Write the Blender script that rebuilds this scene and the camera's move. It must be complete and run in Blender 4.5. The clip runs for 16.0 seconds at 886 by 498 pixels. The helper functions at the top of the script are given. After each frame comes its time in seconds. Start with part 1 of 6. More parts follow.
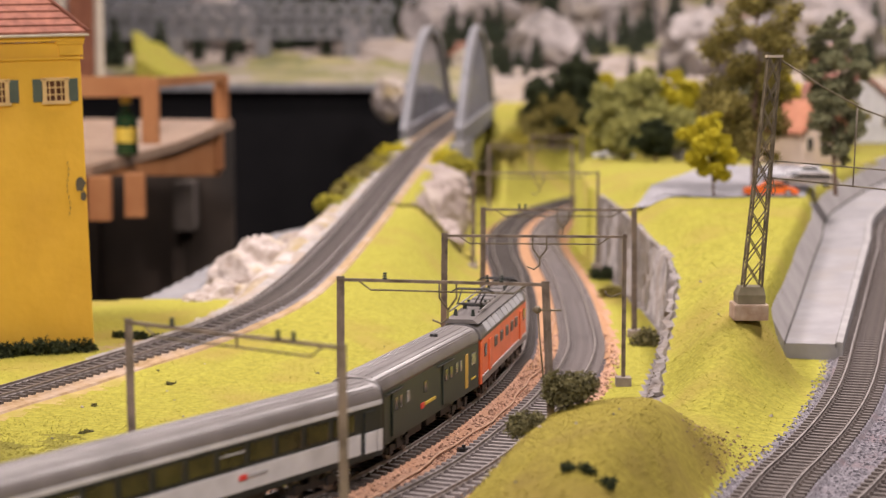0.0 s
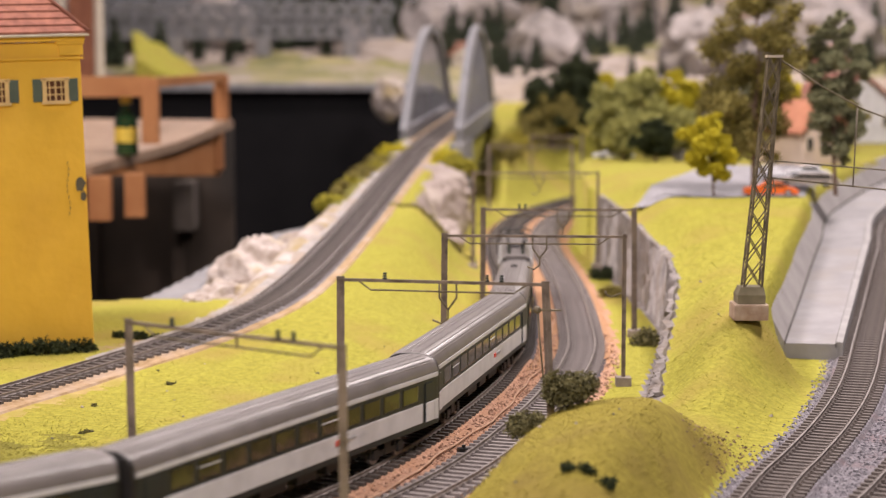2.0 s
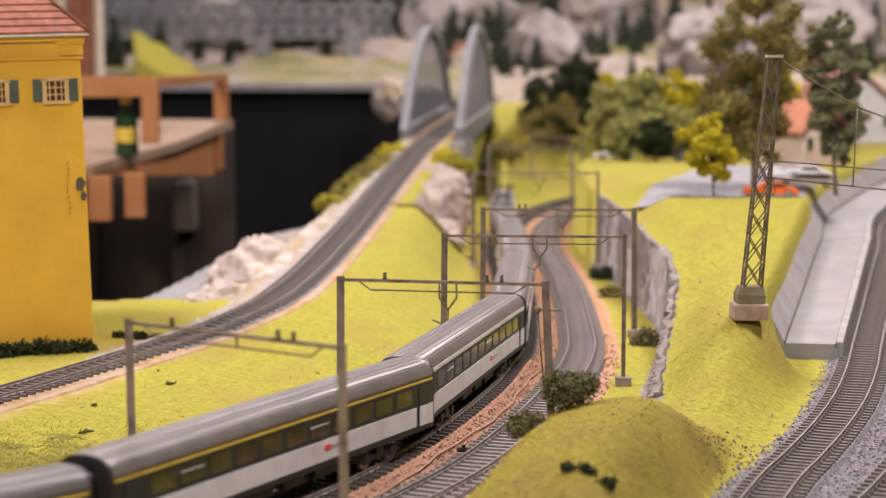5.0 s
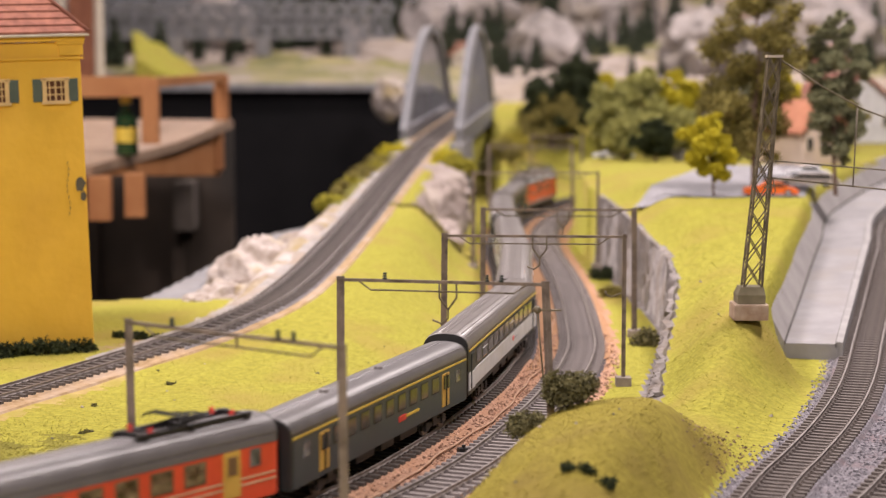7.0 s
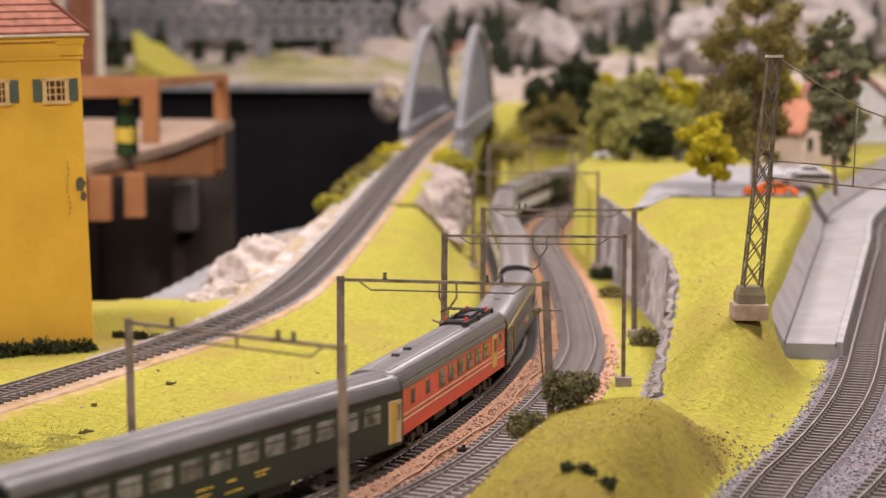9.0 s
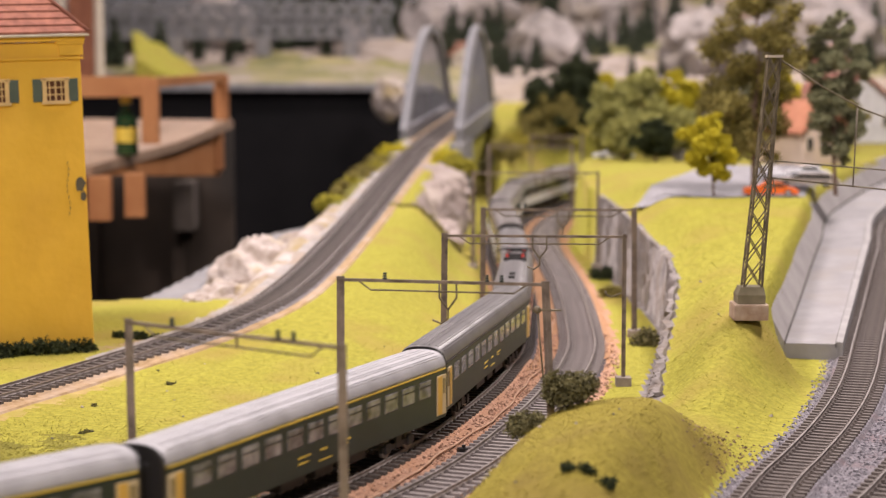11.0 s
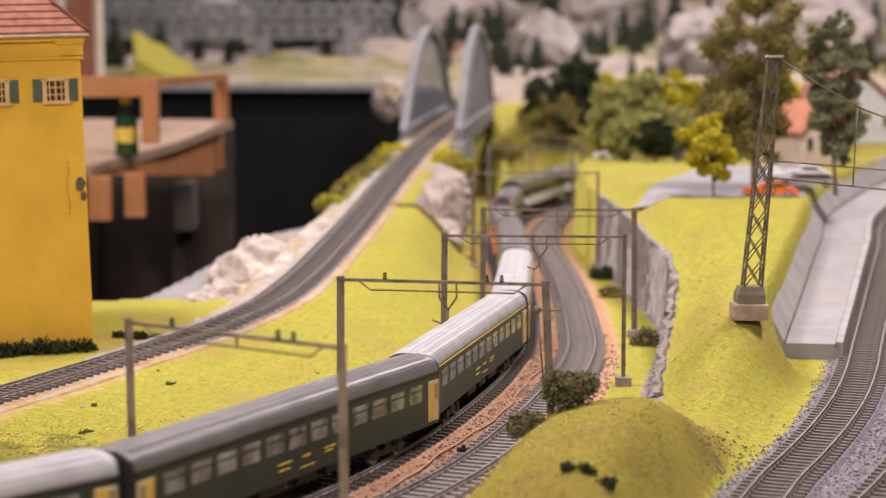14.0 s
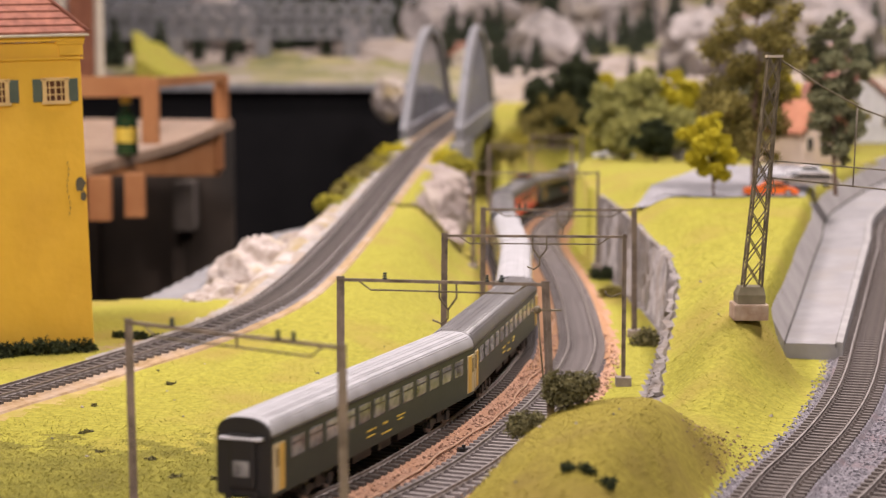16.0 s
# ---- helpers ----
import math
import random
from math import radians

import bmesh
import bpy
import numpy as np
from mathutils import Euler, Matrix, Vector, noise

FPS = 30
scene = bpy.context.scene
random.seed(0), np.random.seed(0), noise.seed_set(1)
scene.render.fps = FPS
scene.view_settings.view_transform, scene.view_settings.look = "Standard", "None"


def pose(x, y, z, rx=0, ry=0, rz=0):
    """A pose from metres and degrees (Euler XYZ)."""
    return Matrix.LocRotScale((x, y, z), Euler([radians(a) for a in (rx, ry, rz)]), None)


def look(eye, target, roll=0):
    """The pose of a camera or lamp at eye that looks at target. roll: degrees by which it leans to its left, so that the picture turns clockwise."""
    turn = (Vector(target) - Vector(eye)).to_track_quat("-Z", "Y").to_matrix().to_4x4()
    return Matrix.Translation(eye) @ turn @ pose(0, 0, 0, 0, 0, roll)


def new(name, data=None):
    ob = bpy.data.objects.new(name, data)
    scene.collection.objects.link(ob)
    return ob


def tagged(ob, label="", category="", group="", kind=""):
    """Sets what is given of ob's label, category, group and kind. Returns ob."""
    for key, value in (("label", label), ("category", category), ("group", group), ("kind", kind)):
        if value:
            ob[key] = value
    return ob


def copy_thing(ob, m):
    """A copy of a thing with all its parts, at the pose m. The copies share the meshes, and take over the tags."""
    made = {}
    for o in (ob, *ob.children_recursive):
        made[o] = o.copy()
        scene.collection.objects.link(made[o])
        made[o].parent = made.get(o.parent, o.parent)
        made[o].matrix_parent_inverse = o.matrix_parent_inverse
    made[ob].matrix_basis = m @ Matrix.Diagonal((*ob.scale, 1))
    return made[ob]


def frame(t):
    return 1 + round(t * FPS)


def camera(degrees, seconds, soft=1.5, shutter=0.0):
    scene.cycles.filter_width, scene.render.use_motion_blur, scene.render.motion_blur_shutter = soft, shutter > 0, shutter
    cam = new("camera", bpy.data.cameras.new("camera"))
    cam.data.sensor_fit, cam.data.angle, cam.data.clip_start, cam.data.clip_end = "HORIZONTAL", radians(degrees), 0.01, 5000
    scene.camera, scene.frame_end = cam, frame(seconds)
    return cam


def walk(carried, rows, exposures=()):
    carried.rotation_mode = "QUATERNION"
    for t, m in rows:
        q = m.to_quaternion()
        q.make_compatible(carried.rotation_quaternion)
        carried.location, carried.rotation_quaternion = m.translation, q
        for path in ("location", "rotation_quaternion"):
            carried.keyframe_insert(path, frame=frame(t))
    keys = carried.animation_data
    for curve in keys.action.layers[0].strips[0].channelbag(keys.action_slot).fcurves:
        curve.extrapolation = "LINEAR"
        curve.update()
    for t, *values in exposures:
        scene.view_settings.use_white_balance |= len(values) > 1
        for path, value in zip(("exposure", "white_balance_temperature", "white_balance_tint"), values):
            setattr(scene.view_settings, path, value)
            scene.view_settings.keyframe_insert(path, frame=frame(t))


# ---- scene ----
# A model railway layout in a hall, scale about 1:87. Metres; main rails near z = 0.
cam = camera(27.2, 16.0, soft=1.15, shutter=0.5)
cam.data.dof.use_dof = True
cam.data.dof.focus_distance = 1.18
cam.data.dof.aperture_fstop = 9.0
EYE_POSE = pose(0, 0, 0.227, 84.01, 0, 0)
walk(cam, [(0, EYE_POSE), (16, EYE_POSE)], exposures=[(0, 0.16), (16, 0.16)])

# ---- light: warm ceiling lamps of the hall and one added front fill ----
world = bpy.data.worlds.new("world")
scene.world = world
world.use_nodes = True
wbg = world.node_tree.nodes["Background"]
wbg.inputs[0].default_value = (1.0, 0.86, 0.72, 1)
wbg.inputs[1].default_value = 0.35
# Last entry: unseen fill added behind the camera for house front and car sides.
LAMPS = [(-0.9, 1.35, 1.5, 30), (0.75, 1.6, 1.5, 30), (-0.6, 3.0, 1.6, 17), (0.9, 4.2, 1.7, 44), (-0.5, 5.6, 1.7, 20), (-0.35, -1.15, 1.35, 62)]
for lx, ly, lz, power in LAMPS:
    ld = bpy.data.lights.new("ceiling_or_fill_lamp", "AREA")
    ld.shape, ld.size, ld.energy, ld.color = "DISK", 0.42, power * 1.04, (1.0, 0.868, 0.852)
    lo = new("ceiling_or_fill_lamp", ld)
    lo.matrix_world = look((lx, ly, lz), (lx * 0.7, ly + 0.15, 0))


# ---- materials ----
def mat(name, c1, c2, scale=200.0, rough=0.7, bump=0.0, bump_scale=None, metal=0.0, mid=0.5, c3=None, scale3=20.0, detail=4.0, emit=None, spec=0.5):
    m = bpy.data.materials.new(name)
    m.use_nodes = True
    nt = m.node_tree
    nodes, links = nt.nodes, nt.links
    b = nodes["Principled BSDF"]
    b.inputs["Roughness"].default_value, b.inputs["Metallic"].default_value = rough, metal
    b.inputs["Specular IOR Level"].default_value = spec
    co = nodes.new("ShaderNodeTexCoord")
    n1 = nodes.new("ShaderNodeTexNoise")
    n1.inputs["Scale"].default_value, n1.inputs["Detail"].default_value = scale, detail
    links.new(co.outputs["Object"], n1.inputs["Vector"])
    ramp = nodes.new("ShaderNodeValToRGB")
    ramp.color_ramp.elements[0].position, ramp.color_ramp.elements[1].position = mid - 0.2, mid + 0.2
    ramp.color_ramp.elements[0].color, ramp.color_ramp.elements[1].color = (*c1, 1), (*c2, 1)
    links.new(n1.outputs["Fac"], ramp.inputs["Fac"])
    out = ramp.outputs["Color"]
    if c3 is not None:
        n3 = nodes.new("ShaderNodeTexNoise")
        n3.inputs["Scale"].default_value, n3.inputs["Detail"].default_value = scale3, 3.0
        links.new(co.outputs["Object"], n3.inputs["Vector"])
        r3 = nodes.new("ShaderNodeValToRGB")
        r3.color_ramp.elements[0].position, r3.color_ramp.elements[1].position = 0.48, 0.68
        links.new(n3.outputs["Fac"], r3.inputs["Fac"])
        mx = nodes.new("ShaderNodeMix")
        mx.data_type = "RGBA"
        links.new(r3.outputs["Color"], mx.inputs["Factor"])
        links.new(out, mx.inputs["A"])
        mx.inputs["B"].default_value = (*c3, 1)
        out = mx.outputs["Result"]
    links.new(out, b.inputs["Base Color"])
    if bump:
        nb = nodes.new("ShaderNodeTexNoise")
        nb.inputs["Scale"].default_value, nb.inputs["Detail"].default_value = bump_scale or scale, 5.0
        links.new(co.outputs["Object"], nb.inputs["Vector"])
        bp = nodes.new("ShaderNodeBump")
        bp.inputs["Strength"].default_value, bp.inputs["Distance"].default_value = 0.9, bump
        links.new(nb.outputs["Fac"], bp.inputs["Height"])
        links.new(bp.outputs["Normal"], b.inputs["Normal"])
    if emit:
        b.inputs["Emission Color"].default_value, b.inputs["Emission Strength"].default_value = (*emit[0], 1), emit[1]
    return m


GRASS = mat("grass_flock", (0.25, 0.235, 0.04), (0.38, 0.355, 0.06), 230, 0.95, 0.0004, 900, c3=(0.31, 0.25, 0.06), scale3=11, spec=0.1)
MOUND = mat("dry_grass_flock", (0.22, 0.18, 0.035), (0.31, 0.26, 0.05), 240, 0.95, 0.0004, 600, c3=(0.21, 0.155, 0.045), scale3=16, spec=0.1)
BROWN_BALLAST = mat("brown_ballast", (0.28, 0.15, 0.09), (0.58, 0.36, 0.25), 420, 0.9, 0.002, 420, c3=(0.45, 0.25, 0.15), scale3=30, spec=0.2)
GREY_BALLAST = mat("grey_ballast", (0.09, 0.085, 0.10), (0.30, 0.28, 0.30), 420, 0.9, 0.002, 420, c3=(0.2, 0.16, 0.17), scale3=30, spec=0.2)
DARK_BED = mat("dark_track_bed", (0.045, 0.042, 0.046), (0.11, 0.10, 0.11), 300, 0.85, 0.001, 400, spec=0.2)
SOIL = mat("orange_soil", (0.32, 0.17, 0.09), (0.47, 0.28, 0.165), 120, 0.95, 0.001, 300, c3=(0.36, 0.21, 0.12), scale3=20, spec=0.1)
SAND = mat("sandy_ground", (0.28, 0.19, 0.10), (0.43, 0.31, 0.19), 160, 0.95, 0.001, 300, c3=(0.42, 0.33, 0.26), scale3=25, spec=0.1)
ROCK = mat("plaster_rock", (0.24, 0.19, 0.155), (0.56, 0.505, 0.48), 52, 0.9, 0.006, 85, mid=0.47, c3=(0.33, 0.26, 0.14), scale3=24, spec=0.2)
CLIFF = mat("pinkish_plaster_slope", (0.24, 0.19, 0.165), (0.41, 0.35, 0.325), 22, 0.9, 0.003, 40, c3=(0.40, 0.35, 0.27), scale3=9, spec=0.2)
BRANCH_BED = mat("mid_grey_track_bed", (0.12, 0.112, 0.115), (0.26, 0.245, 0.25), 300, 0.85, 0.001, 400, spec=0.2)
PALE_SHOULDER = mat("pale_grey_shoulder", (0.24, 0.22, 0.21), (0.40, 0.375, 0.36), 90, 0.9, 0.001, 300, c3=(0.33, 0.27, 0.22), scale3=25, spec=0.2)
OLIVE_GRASS = mat("olive_grass_mat", (0.165, 0.155, 0.032), (0.27, 0.25, 0.048), 50, 0.95, 0.001, 300, c3=(0.15, 0.135, 0.03), scale3=24, spec=0.1)
SANDY_GRASS = mat("sandy_grass", (0.34, 0.25, 0.09), (0.46, 0.35, 0.15), 90, 0.95, 0.0006, 500, c3=(0.33, 0.28, 0.07), scale3=22, spec=0.1)
MOSS = mat("olive_moss", (0.11, 0.11, 0.025), (0.22, 0.20, 0.05), 200, 0.95, 0.001, 500, spec=0.1)
WALL_STONE = mat("grey_stone_wall", (0.13, 0.115, 0.11), (0.30, 0.27, 0.26), 60, 0.9, 0.003, 110, c3=(0.18, 0.145, 0.115), scale3=40)
RAIL_DULL = mat("dull_brown_rail", (0.10, 0.082, 0.072), (0.21, 0.18, 0.165), 150, 0.55, metal=0.15)
RAIL = mat("rail_steel", (0.16, 0.135, 0.12), (0.29, 0.26, 0.245), 150, 0.42, metal=0.3)
SLEEPER = mat("dark_sleeper", (0.035, 0.028, 0.025), (0.08, 0.065, 0.055), 300, 0.7)
SLEEPER_YARD = mat("brown_yard_sleeper", (0.055, 0.043, 0.038), (0.13, 0.105, 0.092), 240, 0.7)
SLEEPER_BRANCH = mat("branch_sleeper", (0.06, 0.05, 0.045), (0.13, 0.11, 0.10), 240, 0.7)
SLEEPER_GREY = mat("grey_sleeper", (0.12, 0.10, 0.095), (0.24, 0.21, 0.20), 200, 0.6)
MAST = mat("weathered_mast_metal", (0.085, 0.062, 0.046), (0.225, 0.178, 0.142), 140, 0.42, 0.0003, 500, c3=(0.23, 0.175, 0.135), scale3=60)
DARK_MAST = mat("dark_mast_metal", (0.085, 0.068, 0.042), (0.20, 0.165, 0.105), 150, 0.5, metal=0.2)
YELLOW = mat("yellow_painted_wall", (0.70, 0.405, 0.03), (0.78, 0.465, 0.045), 25, 0.7, 0.0006, 90, c3=(0.66, 0.37, 0.04), scale3=9)
ROOF_TILE = mat("red_brown_roof_tile", (0.18, 0.065, 0.042), (0.31, 0.118, 0.075), 120, 0.8, 0.0005, 300)
CONCRETE = mat("grey_concrete", (0.18, 0.175, 0.185), (0.27, 0.265, 0.275), 40, 0.85, 0.0006, 200, c3=(0.25, 0.235, 0.23), scale3=12)
WOOD = mat("orange_plywood", (0.30, 0.115, 0.035), (0.42, 0.185, 0.065), 18, 0.6, c3=(0.36, 0.16, 0.06), scale3=7)
PALE_WOOD = mat("pale_plywood_edge", (0.24, 0.16, 0.11), (0.34, 0.235, 0.16), 30, 0.6)
BLACK_CLOTH = mat("black_cloth", (0.008, 0.008, 0.009), (0.016, 0.015, 0.016), 5, 0.95, spec=0.1)
BRIDGE_GREY = mat("grey_bridge_paint", (0.15, 0.15, 0.165), (0.22, 0.22, 0.235), 30, 0.6)


# ---- small building helpers ----
def part(name, bm, material, parent=None, label=""):
    me = bpy.data.meshes.new(name)
    bm.to_mesh(me)
    bm.free()
    for m in material if isinstance(material, (list, tuple)) else [material]:
        me.materials.append(m)
    ob = new(name, me)
    if parent is not None:
        ob.parent = parent
    if label:
        ob["label"] = label
    return ob


def pydata(name, verts, faces, material, parent=None, label="", smooth=False, idx=None):
    me = bpy.data.meshes.new(name)
    me.from_pydata([tuple(v) for v in verts], [], [tuple(f) for f in faces])
    for m in material if isinstance(material, (list, tuple)) else [material]:
        me.materials.append(m)
    if idx is not None:
        me.polygons.foreach_set("material_index", list(idx))
    if smooth:
        me.polygons.foreach_set("use_smooth", [True] * len(me.polygons))
    me.update()
    ob = new(name, me)
    if parent is not None:
        ob.parent = parent
    if label:
        ob["label"] = label
    return ob


def box(bm, x0, y0, z0, x1, y1, z1, bevel=0.0, m=None, mi=0):
    r = bmesh.ops.create_cube(bm, size=1.0)
    mm = Matrix.Translation(((x0 + x1) / 2, (y0 + y1) / 2, (z0 + z1) / 2)) @ Matrix.Diagonal((x1 - x0, y1 - y0, z1 - z0, 1))
    if m is not None:
        mm = m @ mm
    bmesh.ops.transform(bm, matrix=mm, verts=r["verts"])
    faces = {f for v in r["verts"] for f in v.link_faces}
    for f in faces:
        f.material_index = mi
    if bevel:
        edges = list({e for v in r["verts"] for e in v.link_edges})
        bmesh.ops.bevel(bm, geom=edges, offset=bevel, segments=2, affect="EDGES", profile=0.7)
    return bm


def tube(bm, a, b, r0, r1=None, n=8, mi=0):
    a, b = Vector(a), Vector(b)
    d = b - a
    r = bmesh.ops.create_cone(bm, cap_ends=True, segments=n, radius1=r0, radius2=r0 if r1 is None else r1, depth=d.length)
    m = Matrix.Translation((a + b) / 2) @ d.to_track_quat("Z", "Y").to_matrix().to_4x4()
    bmesh.ops.transform(bm, matrix=m, verts=r["verts"])
    for f in {f for v in r["verts"] for f in v.link_faces}:
        f.material_index = mi
    return bm


def bar(bm, a, b, w, h=None, mi=0):
    """A square bar from a to b."""
    a, b = Vector(a), Vector(b)
    d = b - a
    m = Matrix.Translation((a + b) / 2) @ d.to_track_quat("Z", "Y").to_matrix().to_4x4()
    return box(bm, -w / 2, -(h or w) / 2, -d.length / 2, w / 2, (h or w) / 2, d.length / 2, 0, m, mi)


def bent(bm, pts, r, n=6, mi=0):
    """One round wire through the points."""
    p = [Vector(q) for q in pts]
    rings, side = [], None
    for i, q in enumerate(p):
        d = (p[min(i + 1, len(p) - 1)] - p[max(i - 1, 0)]).normalized()
        if side is None or abs(side.dot(d)) > 0.95:
            side = d.orthogonal()
        side = (side - d * side.dot(d)).normalized()
        up = d.cross(side)
        rings.append([bm.verts.new(q + (side * math.cos(6.2832 * k / n) + up * math.sin(6.2832 * k / n)) * r) for k in range(n)])
    for a, b in zip(rings, rings[1:]):
        for k in range(n):
            f = bm.faces.new((a[k], a[(k + 1) % n], b[(k + 1) % n], b[k]))
            f.material_index, f.smooth = mi, True
    bm.faces.new(rings[0][::-1]).material_index = mi
    bm.faces.new(rings[-1]).material_index = mi
    return bm


def thing(name, label, category, m=None, group="", kind=""):
    e = new(name)
    e.empty_display_size = 0.01
    if m is not None:
        e.matrix_world = m
    return tagged(e, label, category, group, kind)


class Path:
    """A smooth line through a few points, known by its length."""

    def __init__(self, pts, n=24):
        p = [Vector(q) for q in pts]
        p = [2 * p[0] - p[1]] + p + [2 * p[-1] - p[-2]]
        out = []
        for i in range(1, len(p) - 2):
            for k in range(n):
                t = k / n
                out.append(0.5 * ((2 * p[i]) + (p[i + 1] - p[i - 1]) * t + (2 * p[i - 1] - 5 * p[i] + 4 * p[i + 1] - p[i + 2]) * t * t
                                  + (3 * p[i] - p[i - 1] - 3 * p[i + 1] + p[i + 2]) * t ** 3))
        out.append(p[-2])
        self.p = np.array([tuple(v) for v in out])
        self.s = np.concatenate([[0], np.cumsum(np.linalg.norm(np.diff(self.p, axis=0), axis=1))])
        self.length = self.s[-1]

    def at(self, s):
        q = [float(np.interp(s, self.s, self.p[:, k])) for k in range(3)]
        if s < 0 or s > self.length:
            a, b = (self.p[0], self.p[1]) if s < 0 else (self.p[-2], self.p[-1])
            d = (b - a) / np.linalg.norm(b - a)
            q = list((a + d * s) if s < 0 else (b + d * (s - self.length)))
        return Vector(q)

    def way(self, s):
        return (self.at(s + 0.004) - self.at(s - 0.004)).normalized()

    def side(self, s):
        w = self.way(s)
        return Vector((w.y, -w.x, 0)).normalized()

    def near(self, x, y):
        """Distance in plan (arrays), signed (right is positive), the height and length there."""
        P, step = self.p[::4], np.diff(self.p[::4], axis=0)
        best = np.full(x.shape, 1e9)
        sign, hz, ss = np.zeros(x.shape), np.zeros(x.shape), np.zeros(x.shape)
        S = self.s[::4]
        for i in range(len(step)):
            a, d = P[i], step[i]
            ll = d[0] ** 2 + d[1] ** 2
            t = np.clip(((x - a[0]) * d[0] + (y - a[1]) * d[1]) / ll, 0, 1)
            dx, dy = x - a[0] - t * d[0], y - a[1] - t * d[1]
            q = np.hypot(dx, dy)
            hit = q < best
            best[hit] = q[hit]
            sign[hit] = np.sign(d[1] * dx - d[0] * dy)[hit]
            hz[hit] = (a[2] + t * d[2])[hit]
            ss[hit] = (S[i] + t * (S[i + 1] - S[i]))[hit]
        return best * sign, hz, ss


# ---- the lines of the tracks ----
RZ = -0.004
MAIN = Path([(-3.6, 0.20, RZ), (-2.6, 0.08, RZ), (-1.8, 0.04, RZ), (-1.2, 0.10, RZ), (-0.86, 0.245, RZ), (-0.68, 0.36, RZ), (-0.52, 0.478, RZ), (-0.437, 0.547, RZ), (-0.36, 0.611, RZ), (-0.287, 0.679, RZ), (-0.2203, 0.7535, RZ), (-0.1591, 0.8322, RZ), (-0.1026, 0.9137, RZ),
             (-0.0586, 1.002, RZ), (-0.0254, 1.0961, RZ), (0.0013, 1.189, RZ), (0.0254, 1.2879, RZ), (0.0428, 1.3824, RZ), (0.0555, 1.475, RZ), (0.068, 1.70, RZ), (0.0735, 1.97, RZ), (0.0715, 2.15, RZ),
             (0.0760, 2.333, -0.0025), (0.0873, 2.474, -0.001), (0.1125, 2.630, 0.001), (0.149, 2.769, 0.002), (0.195, 2.907, 0.002), (0.257, 3.03, 0.002), (0.355, 3.125, 0.002), (0.555, 3.205, 0.002), (1.075, 3.30, 0.002), (2.87, 3.55, 0.002)])
SECOND = Path([tuple(MAIN.at(s) + MAIN.side(s) * float(np.interp(MAIN.at(s).y, [1.2, 1.6, 2.2], [0.0590, 0.0560, 0.0535]))) for s in np.linspace(2.0, MAIN.length - 0.3, 44)])
BRANCH = Path([(-1.5, 0.50, 0.0), (-0.95, 0.62, 0.0), (-0.66, 0.77, 0.0), (-0.50, 0.93, 0.0), (-0.37, 1.09, 0.0), (-0.304, 1.238, 0.0), (-0.2738, 1.318, 0.0), (-0.2397, 1.384, 0.003), (-0.2046, 1.444, 0.008), (-0.1782, 1.4875, 0.014),
               (-0.1472, 1.5544, 0.023), (-0.1257, 1.656, 0.033), (-0.1087, 1.803, 0.044), (-0.09, 2.015, 0.057), (-0.0677, 2.328, 0.074),
               (-0.0441, 2.645, 0.09), (-0.0185, 2.856, 0.1055), (0.055, 3.7, 0.123), (0.12, 4.4, 0.13)])
YARD = Path([(0.1120, 0.7300, -0.0040), (0.1440, 0.8700, -0.0040), (0.1825, 0.9854, -0.0040), (0.2121, 1.0576, -0.0040), (0.2439, 1.1361, -0.0030), (0.2754, 1.2223, -0.0010), (0.3038, 1.3125, 0.0030), (0.3302, 1.4077, 0.0090), (0.3592, 1.5097, 0.0170), (0.3905, 1.6208, 0.0270), (0.4423, 1.8066, 0.0380), (0.5221, 2.0836, 0.0480), (0.7500, 2.6000, 0.0600), (1.2000, 3.4000, 0.0700)])
YARD_B = Path([(0.12, 0.70, -0.004), (0.19, 0.86, -0.004), (0.250, 0.985, -0.003), (0.31, 1.12, 0.0), (0.385, 1.3, 0.010), (0.5, 1.6, 0.03), (0.75, 2.1, 0.055)])
GAUGE = 0.0215


def smooth(a, b, x):
    t = np.clip((x - a) / (b - a), 0, 1)
    return t * t * (3 - 2 * t)


def fnoise(x, y, f, seed=0):
    """A cheap smooth random field, made of sines."""
    rng = np.random.RandomState(seed)
    out = np.zeros_like(x)
    for k in range(7):
        a, b, c = rng.uniform(-1, 1, 2).tolist() + [rng.uniform(0, 6.28)]
        g = f * (0.6 + 0.5 * k)
        out += np.sin(x * a * g * 6 + y * b * g * 6 + c + 1.7 * np.sin(y * g * 2.3 * a + c)) / (1 + 0.55 * k)
    return out / 3.0


WALL_LINE = [(1.10, 0.128), (1.27, 0.146), (1.42, 0.174), (1.52, 0.190), (1.62, 0.194), (1.8, 0.190), (2.0, 0.184), (2.1, 0.176), (2.25, 0.170), (2.45, 0.178), (2.56, 0.196), (2.68, 0.222), (2.80, 0.262), (2.92, 0.33), (3.02, 0.5), (3.1, 1.0), (4.5, 1.6)]
PIT_LINE = [(1.70, -0.5), (1.745, -0.30), (1.76, -0.287), (2.4, -0.2265), (2.62, -0.14), (2.84, -0.075), (2.92, -0.02), (4.6, 0.12)]


def wall_x(y):
    return np.interp(y, [p[0] for p in WALL_LINE], [p[1] for p in WALL_LINE])


def pit_x(y):
    return np.where(y < 1.70, -9.0, np.interp(y, [p[0] for p in PIT_LINE], [p[1] for p in PIT_LINE]))


